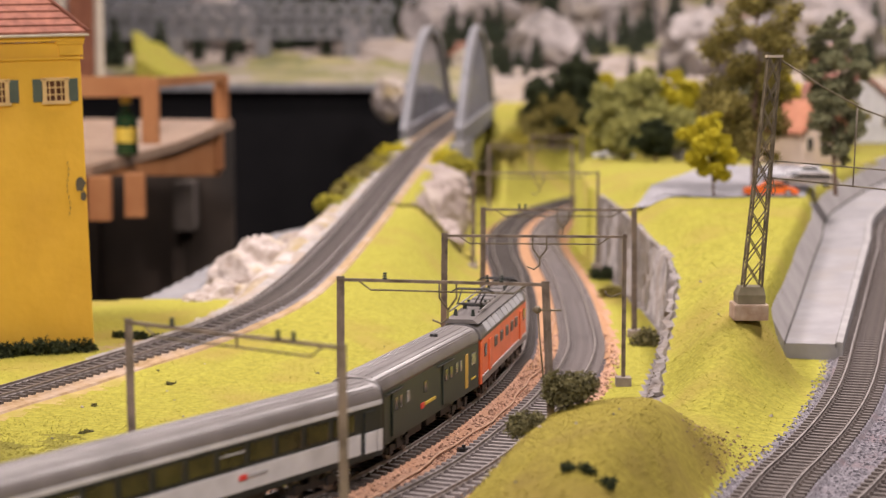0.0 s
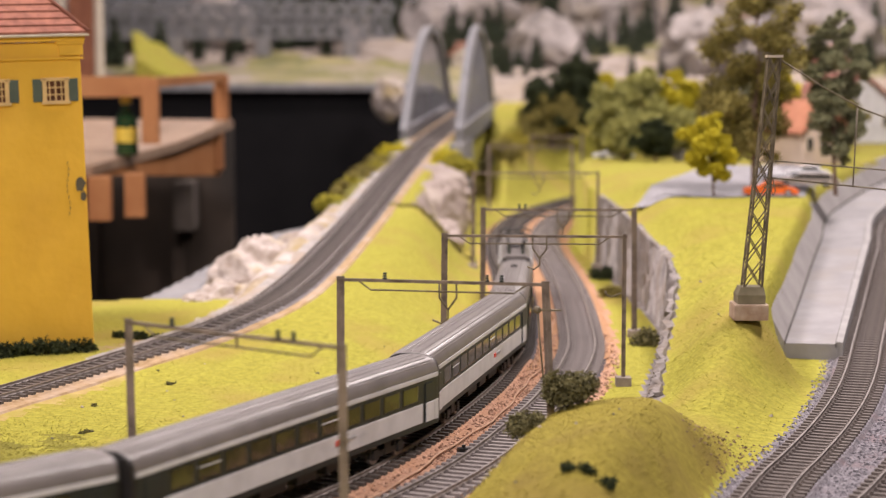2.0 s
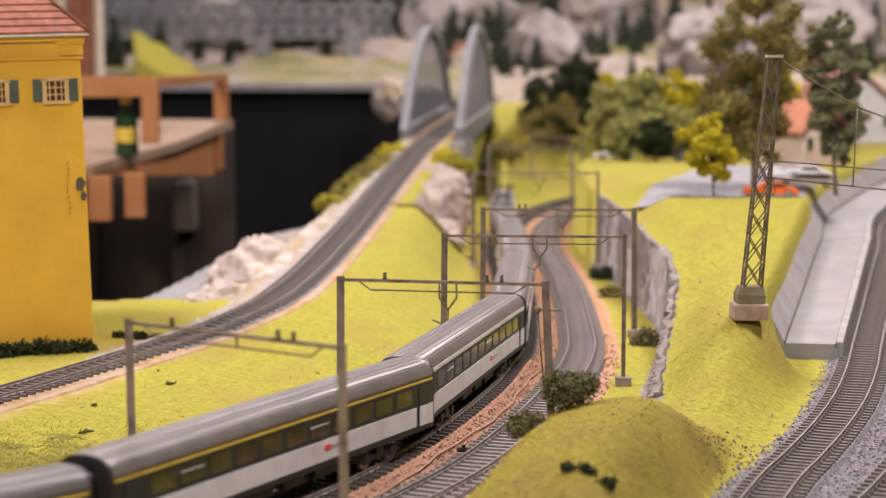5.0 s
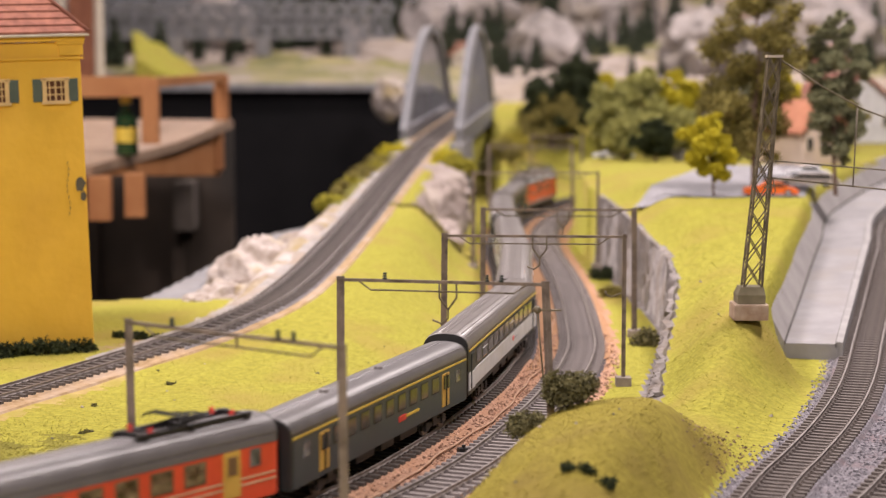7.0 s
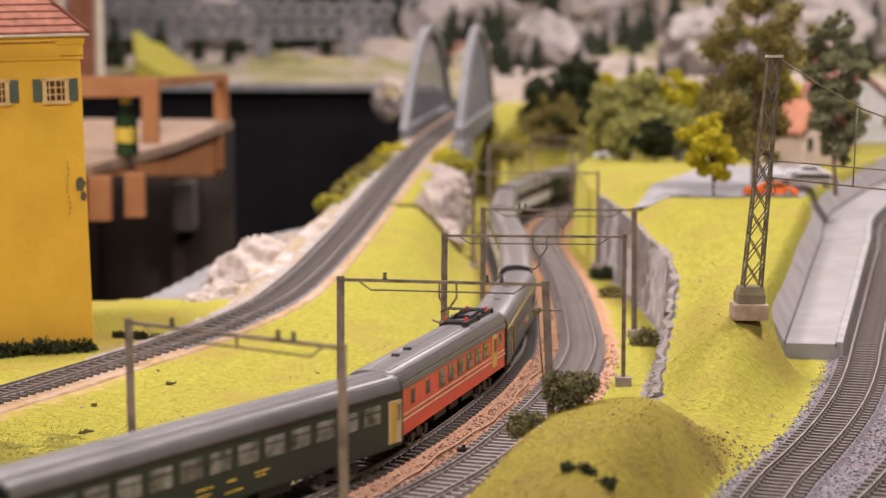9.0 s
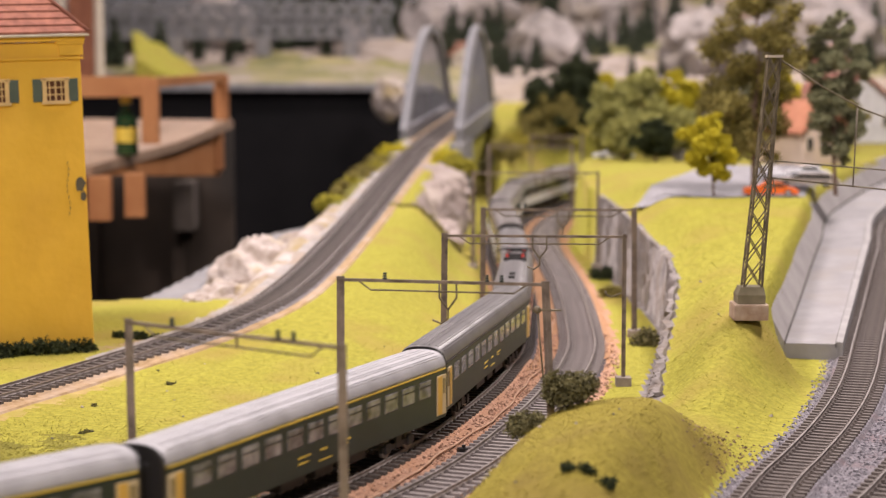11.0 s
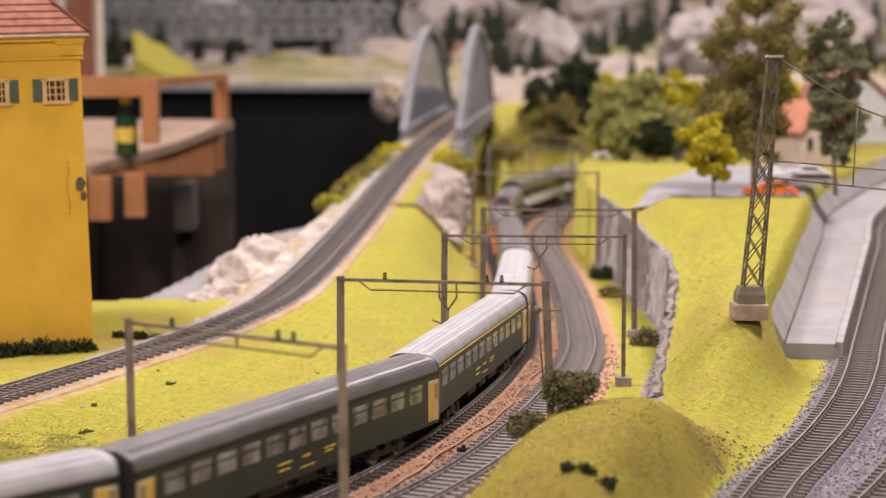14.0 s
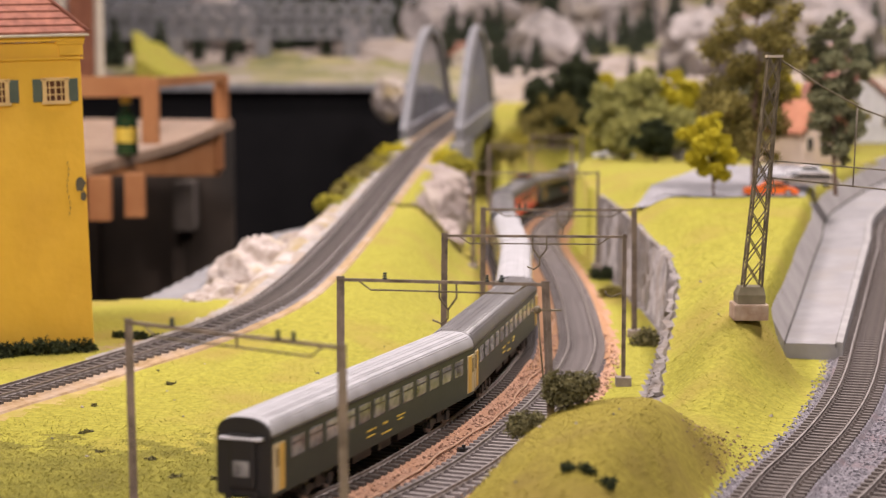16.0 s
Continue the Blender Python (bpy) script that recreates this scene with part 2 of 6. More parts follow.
def ground_height(X, Y):
    base = -0.0095 + np.interp(Y, [2.15, 2.333, 2.474, 2.63, 2.769], [0.0, 0.0015, 0.003, 0.005, 0.006])
    dM, _, _ = MAIN.near(X, Y)
    dS, _, _ = SECOND.near(X, Y)
    dB, zB, _ = BRANCH.near(X, Y)
    dY, zY, _ = YARD.near(X, Y)
    n = fnoise(X, Y, 6, 1) * 0.0022 + fnoise(X, Y, 17, 2) * 0.0011
    h = base + np.zeros(X.shape)
    # the slope between the branch and the main line
    room = np.maximum(np.abs(dM) - 0.03, 0.0)
    t = np.clip((dB - 0.018) / np.maximum(dB - 0.018 + room, 1e-4), 0, 1)
    hill = base + (zB - 0.007 - base) * (1 - smooth(0.25, 1.0, t)) + n * smooth(0.02, 0.07, room) * smooth(0.02, 0.05, dB)
    h = np.where((dB > 0) & (dM < 0), hill, h)
    # a recess in the rock beyond the ridge of the meadow, and low ground beside the bridge
    recess = 0.022 * smooth(2.10, 2.17, Y) * (1 - smooth(2.5, 2.62, Y)) * smooth(0.035, 0.07, dB) * smooth(0.03, 0.06, -dM)
    h = np.where((dB > 0) & (dM < 0), np.maximum(h - recess, base), h)
    low = smooth(2.58, 2.74, Y) * smooth(0.034, 0.05, dB) * (1 - smooth(0.075, 0.10, X))
    h = np.where((dB > 0) & (dM < 0), h * (1 - low) + np.minimum(h, base + 0.004) * low, h)
    # left of the branch: meadow by the tower, rock further on
    left = -dB
    rocky = smooth(1.58, 1.72, Y)
    top = zB - 0.007
    meadow = -0.004 + n
    lump = 0.012 * fnoise(X, Y, 9, 5) + 0.005 * fnoise(X, Y, 22, 6)
    rock = top + (lump * 0.55 + 0.002) * smooth(0.018, 0.04, left) - (zB + 0.012) * smooth(0.04, 0.10, left)
    rock = np.maximum(rock, -0.004)
    lh = np.where(left < 0.02, top, meadow * (1 - rocky) + rock * rocky)
    lh = np.where((left >= 0.02) & (rocky < 1), np.maximum(lh, -0.004 + (top + 0.004) * (1 - smooth(0.02, 0.05, left))), lh)
    h = np.where(dB <= 0, lh, h)
    # pit behind the layout's edge
    pit = X < pit_x(Y)
    # right of the tracks: the meadow above its wall
    wx = wall_x(Y)
    rise = np.interp(Y, [0.9, 1.05, 1.12, 1.2, 1.3, 1.4, 1.6, 1.8, 2.0, 2.2, 2.6, 3.0, 4.5], [-0.0095, -0.008, 0.004, 0.021, 0.040, 0.051, 0.066, 0.077, 0.084, 0.087, 0.088, 0.09, 0.12])
    edge = np.interp(Y, [1.1, 1.27, 1.4, 1.5, 1.6, 2.15, 2.35, 4.5], [-0.0095, -0.004, 0.022, 0.04, 0.050, 0.069, 0.083, 0.1])
    q = smooth(0.0, 0.055, X - wx)
    mead = np.minimum(edge, rise) * (1 - q) + rise * q + n
    h = np.where((X > wx) & (dS > 0), mead, h)
    # the yard on the right
    yb = zY - 0.0065
    far_side = np.interp(Y, [1.05, 1.16, 1.30, 1.36, 1.40, 2.6], [0.135, 0.125, 0.086, 0.080, 0.079, 0.098])
    near_side = np.interp(Y, [1.15, 1.30, 1.36, 1.40, 2.6], [0.024, 0.034, 0.056, 0.064, 0.08])
    k = np.clip((dY + far_side) / (far_side - near_side), 0, 1)
    k = (k * k * (3 - 2 * k)) ** 1.5
    h = np.where((dY > -far_side) & (dS > 0.03), h * (1 - k) + yb * k, h)
    h = np.where(dY > -0.026, yb, h)
    # the dry mound in front
    g = 0.0475 * np.exp(-((((X - 0.106) / 0.090) ** 2 + ((Y - 0.945) / 0.155) ** 2) ** 1.7))
    g = g * smooth(0.017, 0.052, dS) * smooth(0.018, 0.074, -dY)
    g = g + n * smooth(0.004, 0.02, g)
    h = np.where(dS > 0, np.maximum(h, h + g), h)
    h = np.where(pit, -0.88, h)
    return h, dM, dS, dB, dY, zB, g, pit


def build_ground():
    xs = np.concatenate([np.linspace(-3.2, -0.6, 50)[:-1], np.linspace(-0.6, 0.72, 310), np.linspace(0.72, 3.2, 50)[1:]])
    ys = np.concatenate([np.linspace(-0.25, 0.62, 40)[:-1], np.linspace(0.62, 1.6, 235), np.linspace(1.6, 4.3, 190)[1:]])
    X, Y = np.meshgrid(xs, ys)
    h, dM, dS, dB, dY, zB, g, pit = ground_height(X, Y)
    nx, ny = len(xs), len(ys)
    verts = np.stack([X, Y, h], -1).reshape(-1, 3)
    i = np.arange(nx * ny).reshape(ny, nx)
    faces = np.stack([i[:-1, :-1], i[:-1, 1:], i[1:, 1:], i[1:, :-1]], -1).reshape(-1, 4)

    def mid(a):
        return ((a[:-1, :-1] + a[1:, 1:]) / 2).reshape(-1)
    x, y, m, s, b, yd, gg, hh = (mid(a) for a in (X, Y, dM, dS, dB, dY, g, h))
    w = fnoise(x, y, 40, 9) * 0.006
    idx = np.zeros(len(faces), int)
    idx[gg > 0.006] = 1
    idx[(m > -0.026 + w) & (s < 0.030 + w * 0.6)] = 2
    idx[(m > -0.026 + w) & (s < 0.026 + w * 0.3) & (y >= 1.38 + w * 5)] = 9
    idx[(yd > -0.0265 + w * 0.2) & (s > 0.03)] = 3
    idx[(np.abs(b) < 0.024) & (b > 0)] = 4
    idx[(b <= 0) & (b > -0.09) & (y > 1.42) & (y < 1.62) & (w > -0.001) & (b > -0.06)] = 4
    idx[(b <= -0.02) & (b > -0.082 + w) & (y > 1.6 + w)] = 5
    idx[(b <= -0.034 + w) & (b > -0.082 + w) & (y > 2.10 + w * 4)] = 11
    idx[(b <= -0.082 + w) & (y > 1.60 + w)] = 0
    idx[(b <= -0.070 + w) & (y > 1.745 + w)] = 8
    steep = (m < -0.025) & (b > 0.045) & (y > 2.13 + w * 3) & (y < 2.60 + w * 6) & (x < 0.018 + w)
    idx[steep] = 10
    idx[(m < -0.03) & (b > 0.045) & (y > 2.09 + w * 3) & (y <= 2.13 + w * 3)] = 11
    idx[(m < -0.034) & (b > 0.05) & (y + w * 9 + fnoise(x, y, 12, 4) * 0.03 < 1.10 - 0.35 * np.maximum(x + 0.16, 0.0))] = 12
    idx[(b > 0) & (b < 0.040 + w * 2.5) & (y < 1.33)] = 13
    cliff = (np.abs(x - wall_x(y)) < 0.008) & (y > 1.2) & (y < 2.08)
    idx[cliff] = 7
    pt = np.maximum.reduce([pit[:-1, :-1], pit[1:, 1:], pit[:-1, 1:], pit[1:, :-1]]).reshape(-1)
    idx[pt > 0] = 6
    ob = pydata("ground", verts, faces, [GRASS, MOUND, BROWN_BALLAST, GREY_BALLAST, SAND, ROCK, BLACK_CLOTH, WALL_STONE, CONCRETE, SOIL, CLIFF, MOSS, OLIVE_GRASS, SANDY_GRASS], smooth=True, idx=idx)
    tagged(ob, "yellow-green flocked model landscape with gravel and plaster rock", "ground", kind="structure")
    return ob


build_ground()


def strip(name, path, s0, s1, profile, material, parent, label="", step=0.012):
    """Sweeps a closed profile of (across, up) along a path."""
    ss = np.linspace(s0, s1, max(3, int((s1 - s0) / step)))
    verts, faces, k = [], [], len(profile)
    for s in ss:
        p, r = path.at(s), path.side(s)
        verts += [p + r * a + Vector((0, 0, u)) for a, u in profile]
    for i in range(len(ss) - 1):
        for j in range(k):
            faces.append((i * k + j, i * k + (j + 1) % k, (i + 1) * k + (j + 1) % k, (i + 1) * k + j))
    faces += [tuple(range(k))[::-1], tuple((len(ss) - 1) * k + j for j in range(k))]
    return pydata(name, verts, faces, material, parent, label)


def sleeper_mesh(w, material):
    bm = bmesh.new()
    box(bm, -w / 2, -0.0018, -0.0022, w / 2, 0.0018, 0.0)
    for sx in (-1, 1):
        for o in (-0.0019, 0.0019):
            box(bm, sx * GAUGE / 2 + o - 0.0008, -0.0011, 0.0, sx * GAUGE / 2 + o + 0.0008, 0.0011, 0.0008)
    me = bpy.data.meshes.new("sleeper")
    bm.to_mesh(me)
    bm.free()
    me.materials.append(material)
    return me


def track(label, path, s0, s1, sleeper_mat, bed_mat, near, pitch=0.0094, width=0.038, bed=0.020, near_bed=None, shoulder=None, far_bed=0.020, rail=None):
    tr = thing("railway_track", label, "railway track", kind="structure")
    cut = s0
    if near_bed is not None:
        cut = float(np.interp(1.42, path.p[:, 1], path.s))
        strip("track_bed", path, s0, cut, [(-bed - 0.004, -0.008), (-bed, -0.0044), (bed, -0.0044), (bed + 0.004, -0.008)], near_bed, tr)
    strip("track_bed", path, cut, s1, [(-far_bed - 0.004, -0.008), (-far_bed, -0.0042), (far_bed, -0.0042), (far_bed + 0.004, -0.008)], bed_mat, tr)
    if shoulder is not None:
        strip("grey_shoulder", path, s0 + 1.2, float(np.interp(2.8, path.p[:, 1], path.s)), [(-0.0385, -0.014), (-0.033, -0.0052), (-0.0205, -0.0048), (-0.0205, -0.014)], PALE_SHOULDER, tr, "pale grey track shoulder")
        strip("shoulder", path, s0, s1, [(-0.037, -0.014), (-0.031, -0.0056), (0.0295, -0.0056), (0.037, -0.014)], shoulder, tr, "sandy track shoulder")
    for sx in (-1, 1):
        c = sx * GAUGE / 2
        strip("rail", path, s0, s1, [(c - 0.0011, -0.0024), (c - 0.0004, -0.0016), (c - 0.0006, 0.0), (c + 0.0006, 0.0), (c + 0.0004, -0.0016), (c + 0.0011, -0.0024)], rail or RAIL, tr, step=0.008)
    me = sleeper_mesh(width, sleeper_mat)
    n = int((s1 - s0) / pitch)
    rest_v, rest_f = [], []
    one = [(v.co.x, v.co.y, v.co.z) for v in me.vertices]
    fc = [tuple(p.vertices) for p in me.polygons]
    count = 0
    for i in range(n):
        s = s0 + (i + 0.5) * pitch
        p, r, w = path.at(s), path.side(s), path.way(s)
        up = r.cross(w)
        m = Matrix((r, w, up)).transposed().to_4x4()
        m.translation = p + up * -0.0024
        if near[0] < p.y < near[1] and count < 290:
            ob = new("sleeper", me)
            ob.parent = tr
            ob.matrix_basis = m
            count += 1
        else:
            o = len(rest_v)
            rest_v += [m @ Vector(v) for v in one]
            rest_f += [tuple(o + k for k in f) for f in fc]
    if rest_v:
        tagged(pydata("far_sleepers", rest_v, rest_f, sleeper_mat, tr), kind="stuff")
    return tr


def tracks():
    track("main line track with dark sleepers on brown gravel", MAIN, 0.02, MAIN.length - 0.3, SLEEPER, DARK_BED, (0.75, 1.75), near_bed=BROWN_BALLAST)
    track("second track with grey-brown sleepers on brown gravel", SECOND, 0.02, SECOND.length - 0.02, SLEEPER_GREY, DARK_BED, (0.75, 1.75), near_bed=DARK_BED, far_bed=0.0175)
    track("branch track climbing on dark sleepers to a bridge", BRANCH, 0.02, 4.75, SLEEPER_BRANCH, BRANCH_BED, (1.0, 1.9), near_bed=SAND, shoulder=SAND)
    track("yard track with brown sleepers in grey gravel", YARD, 0.0, 3.2, SLEEPER_YARD, GREY_BALLAST, (0.8, 1.9), 0.0086, rail=RAIL_DULL)
    track("outer yard track with brown sleepers in grey gravel", YARD_B, 0.0, 1.5, SLEEPER_YARD, GREY_BALLAST, (0.8, 1.5), rail=RAIL_DULL)


# ---- the overhead line portals ----
def portal(L, R, ztop=0.0996, foot=-0.010, sag_at=0.53, arm=True, stay=False, knobs=(), hook=False):
    pt = thing("catenary_portal", "brown metal catenary portal spanning two model tracks", "catenary portal", group="catenary portals over the main line")
    l, r = Vector((*L, 0)), Vector((*R, 0))
    w = (r - l).normalized()
    for p in (l, r):
        lean = 0.005 if p is r and 1.0 < p.y < 1.2 else random.uniform(-0.002, 0.002)
        top = Vector((p.x, p.y, ztop + 0.001))
        base = Vector((p.x + lean, p.y, foot + 0.004))
        bm = bmesh.new()
        d = (top - base)
        for o in (-0.0011, 0.0011):
            bar(bm, base + w * o, top + w * o, 0.0007, 0.0024)
        bar(bm, base, top, 0.0026, 0.0008)
        mast = part("mast", bm, MAST, pt)
        bm = bmesh.new()
        box(bm, -0.0055, -0.0055, -0.006, 0.0055, 0.0055, 0.005, 0.0006, Matrix.Translation((base.x, base.y, foot + 0.002)))
        part("footing", bm, FOOTING, mast, "small grey concrete footing")
    a, b = l + Vector((0, 0, ztop - 0.001)), r + Vector((0, 0, ztop - 0.001))
    bm = bmesh.new()
    bar(bm, a - w * 0.002, b + w * 0.002, 0.0016, 0.0018)
    part("beam", bm, MAST, pt)
    bm = bmesh.new()
    span = (b - a).length
    bent(bm, [a + w * 0.010, a + w * 0.018 + Vector((0, 0, -0.0055)), b - w * 0.018 + Vector((0, 0, -0.0055)), b - w * 0.010], 0.00055)
    part("lower_wire", bm, DARK_MAST, pt)
    if stay:
        q = b + w * -0.0045 + Vector((0, 0, -0.0145))
        bm = bmesh.new()
        bmesh.ops.create_uvsphere(bm, u_segments=12, v_segments=8, radius=0.0023, matrix=Matrix.Translation(q))
        bent(bm, [q - w * 0.003, q + w * 0.014], 0.0007)
        part("counterweight", bm, DARK_MAST, pt, "dark round weight on a short arm")
        part("stay_wire", bent(bmesh.new(), [q, r + Vector((0, 0, 0.035))], 0.0005), DARK_MAST, pt)
    bm = bmesh.new()
    c = a + w * span * sag_at
    for o in (-0.005, 0.005) if arm else ():
        part("drop_arm", bent(bmesh.new(), [c + w * o, c + w * o + Vector((0, 0, -0.009)), c + Vector((0, 0, -0.016)), c + Vector((0, 0, -0.021)), c + w * -0.004 + Vector((0, 0, -0.024)), c + w * -0.009 + Vector((0, 0, -0.022))], 0.0006), DARK_MAST, pt)
    if arm:
        bm.free()
    else:
        part("wire_clip", tube(bm, c, c + Vector((0, 0, -0.006)), 0.0007), DARK_MAST, pt)
    if hook:
        q = b + Vector((0, 0, -0.040))
        part("side_hook", bent(bmesh.new(), [q, q - w * 0.004 + Vector((0, 0, -0.0015)), q - w * 0.009 + Vector((0, 0, -0.0035)), q - w * 0.0125 + Vector((0, 0, -0.002)), q - w * 0.0135 + Vector((0, 0, 0.001))], 0.0006), DARK_MAST, pt)
    for f in knobs:
        c = a + w * span * f
        bm = bmesh.new()
        for k in range(3):
            tube(bm, c + Vector((0, 0, 0.001 + k * 0.0014)), c + Vector((0, 0, 0.002 + k * 0.0014)), 0.0016 - 0.0002 * k, 0.001, 10)
        part("insulator", bm, INSULATOR, pt, "dark green insulator")
    return pt


INSULATOR = mat("dark_green_insulator", (0.02, 0.03, 0.025), (0.05, 0.06, 0.05), 200, 0.3)


FOOTING = mat("brown_grey_footing", (0.20, 0.165, 0.14), (0.30, 0.255, 0.22), 120, 0.9)


def portals():
    for L, R in [((-0.153, 0.882), (-0.0449, 0.803)), ((-0.0594, 1.054), (0.058, 1.030)), ((0.0012, 1.316), (0.1303, 1.3075)), ((0.034, 1.5445), (0.1612, 1.5387)),
                 ((0.034, 2.034), (0.1724, 2.034)), ((0.0664, 2.65), (0.1866, 2.65)), ((0.1442, 2.997), (0.2243, 2.954))]:
        portal(L, R, arm=L[1] > 0.9, stay=0.9 < L[1] < 1.2, knobs=(0.22, 0.72, 0.79) if L[1] < 1.2 else ((0.24, 0.28) if 1.5 < L[1] < 1.6 else ()), hook=1.2 < L[1] < 1.4)


# ---- the train ----
def paint(name, c, rough=0.35, var=0.12):
    return mat(name, tuple(v * (1 - var) for v in c), tuple(v * (1 + var) for v in c), 60, rough, 0.00012, 900)


ROOF_GREY = paint("grey_brown_roof", (0.175, 0.158, 0.152), 0.36)
ROOF_DARK = paint("dark_grey_roof", (0.135, 0.128, 0.13), 0.38)
ROOF_SILVER = paint("silver_roof", (0.37, 0.367, 0.385), 0.55)
CHARCOAL = paint("charcoal_green_paint", (0.014, 0.019, 0.019), 0.45)
WHITE_BAND = paint("off_white_paint", (0.60, 0.60, 0.62), 0.4)
OLIVE = paint("dark_green_paint", (0.020, 0.030, 0.023), 0.42)
BLUE_GREEN = paint("dark_blue_green_paint", (0.030, 0.045, 0.050))
RED = paint("orange_red_paint", (0.68, 0.075, 0.03))
ORANGE = paint("bright_orange_red_paint", (0.76, 0.13, 0.04))
CREAM = paint("cream_paint", (0.52, 0.42, 0.25), 0.45)
YELLOW_DOOR = paint("yellow_door_paint", (0.58, 0.36, 0.07), 0.45)
GOLD = paint("yellow_stripe_paint", (0.62, 0.45, 0.06), 0.45)
BLACK = paint("black_frame", (0.012, 0.011, 0.011), 0.5)
LOGO_RED = paint("red_sign_paint", (0.6, 0.04, 0.03), 0.45)
PALE_DOOR_GLASS = mat("dull_door_glass", (0.20, 0.15, 0.07), (0.36, 0.28, 0.14), 90, 0.2)
WINDOW = mat("pale_car_window", (0.05, 0.05, 0.05), (0.30, 0.295, 0.285), 90, 0.12, mid=0.5)
DARK_WINDOW = mat("dark_car_window", (0.012, 0.014, 0.012), (0.05, 0.05, 0.035), 60, 0.08)
BROWN_FRAME = paint("brown_window_frame", (0.16, 0.09, 0.04), 0.5)
DINER_WINDOW = mat("brown_cream_car_window", (0.03, 0.016, 0.010), (0.30, 0.225, 0.13), 150, 0.14, mid=0.55)
SEAT_GLOW = mat("yellowish_car_window", (0.010, 0.010, 0.009), (0.062, 0.054, 0.022), 70, 0.1)

HW, SKIRT, EAVE, CROWN = 0.0152, 0.0118, 0.0420, 0.0525


def roof_profile(n=12, hw=HW, eave=EAVE, crown=CROWN):
    out = []
    for i in range(n + 1):
        a = math.pi * i / n
        c = math.cos(a)
        out.append((-hw * (abs(c) ** 0.75) * (1 if c > 0 else -1), eave + (crown - eave) * math.sin(a) ** 0.8))
    return out


def shell(name, L, prof, material, parent, label="", end_in=0.0, n=2):
    """A body lofted along x from -L/2 to L/2; prof is (y, z), open below."""
    verts, faces = [], []
    k = len(prof)
    xs = [-L / 2, -L / 2 + 0.003, L / 2 - 0.003, L / 2]
    for i, x in enumerate(xs):
        s = 0.955 if i in (0, 3) else 1.0
        zc = prof[0][1]
        verts += [(x, y * s, zc + (z - zc) * s) for y, z in prof]
    for i in range(3):
        for j in range(k):
            faces.append((i * k + j, i * k + (j + 1) % k, (i + 1) * k + (j + 1) % k, (i + 1) * k + j))
    faces += [tuple(range(k)), tuple(3 * k + j for j in range(k))[::-1]]
    ob = pydata(name, verts, faces, material, parent, label)
    if k > 6:
        ob.data.polygons.foreach_set("use_smooth", [len(p.vertices) == 4 and (i % k) != k - 1 for i, p in enumerate(ob.data.polygons)])
    return ob


def plate(name, x0, x1, z0, z1, side, material, parent, out=0.0003, thick=0.0008, label="", bevel=0.0003):
    bm = bmesh.new()
    y = side * (HW + out)
    box(bm, x0, min(y, y - side * thick), z0, x1, max(y, y - side * thick), z1, bevel)
    return part(name, bm, material, parent, label)


def bogie(car, x, wheels=2, base=0.029):
    bm = bmesh.new()
    for s in (-1, 1):
        box(bm, x - base / 2 - 0.006, s * 0.0115 - 0.0012, 0.004, x + base / 2 + 0.006, s * 0.0115 + 0.0012, 0.0075, 0.0005)
        for w in range(wheels):
            wx = x - base / 2 + base * w / (wheels - 1)
            box(bm, wx - 0.003, s * 0.0125 - 0.0012, 0.003, wx + 0.003, s * 0.0125 + 0.0012, 0.009, 0.0005)
        box(bm, x - 0.004, s * 0.0122 - 0.001, 0.004, x + 0.004, s * 0.0122 + 0.001, 0.011, 0.0005)
    box(bm, x - 0.006, -0.010, 0.006, x + 0.006, 0.010, SKIRT + 0.001)
    b = part("bogie", bm, BLACK, car, "black bogie")
    for w in range(wheels):
        wx = x - base / 2 + base * w / (wheels - 1)
        bm = bmesh.new()
        tube(bm, (wx, -GAUGE / 2 - 0.001, 0.0054), (wx, -GAUGE / 2 + 0.0012, 0.0054), 0.0054, None, 16)
        tube(bm, (wx, GAUGE / 2 - 0.0012, 0.0054), (wx, GAUGE / 2 + 0.001, 0.0054), 0.0054, None, 16)
        tube(bm, (wx, -GAUGE / 2, 0.0054), (wx, GAUGE / 2, 0.0054), 0.0012, None, 8)
        part("wheelset", bm, RAIL, b)


def underframe(car, L):
    bm = bmesh.new()
    box(bm, -L / 2 + 0.004, -0.011, 0.0095, L / 2 - 0.004, 0.011, SKIRT + 0.001)
    for x0, x1 in ((-0.045, -0.018), (-0.008, 0.012), (0.022, 0.05)):
        box(bm, x0, -0.013, 0.006, x1, 0.013, 0.013, 0.0008)
    part("underframe", bm, BLACK, car, "black underframe with equipment boxes")
    for s in (-1, 1):
        bm = bmesh.new()
        for y in (-0.0075, 0.0075):
            tube(bm, (s * L / 2, y, 0.0125), (s * (L / 2 + 0.003), y, 0.0125), 0.0008, None, 8)
            tube(bm, (s * (L / 2 + 0.003), y, 0.0125), (s * (L / 2 + 0.0038), y, 0.0125), 0.0022, None, 12)
        part("buffers", bm, BLACK, car)


def gangway(car, L):
    for s in (-1, 1):
        bm = bmesh.new()
        x0, x1 = s * (L / 2 - 0.0015), s * (L / 2 + 0.0032)
        box(bm, min(x0, x1), -0.0075, 0.016, max(x0, x1), 0.0075, 0.044, 0.002)
        part("gangway_bellows", bm, BLACK, car, "black rubber gangway")


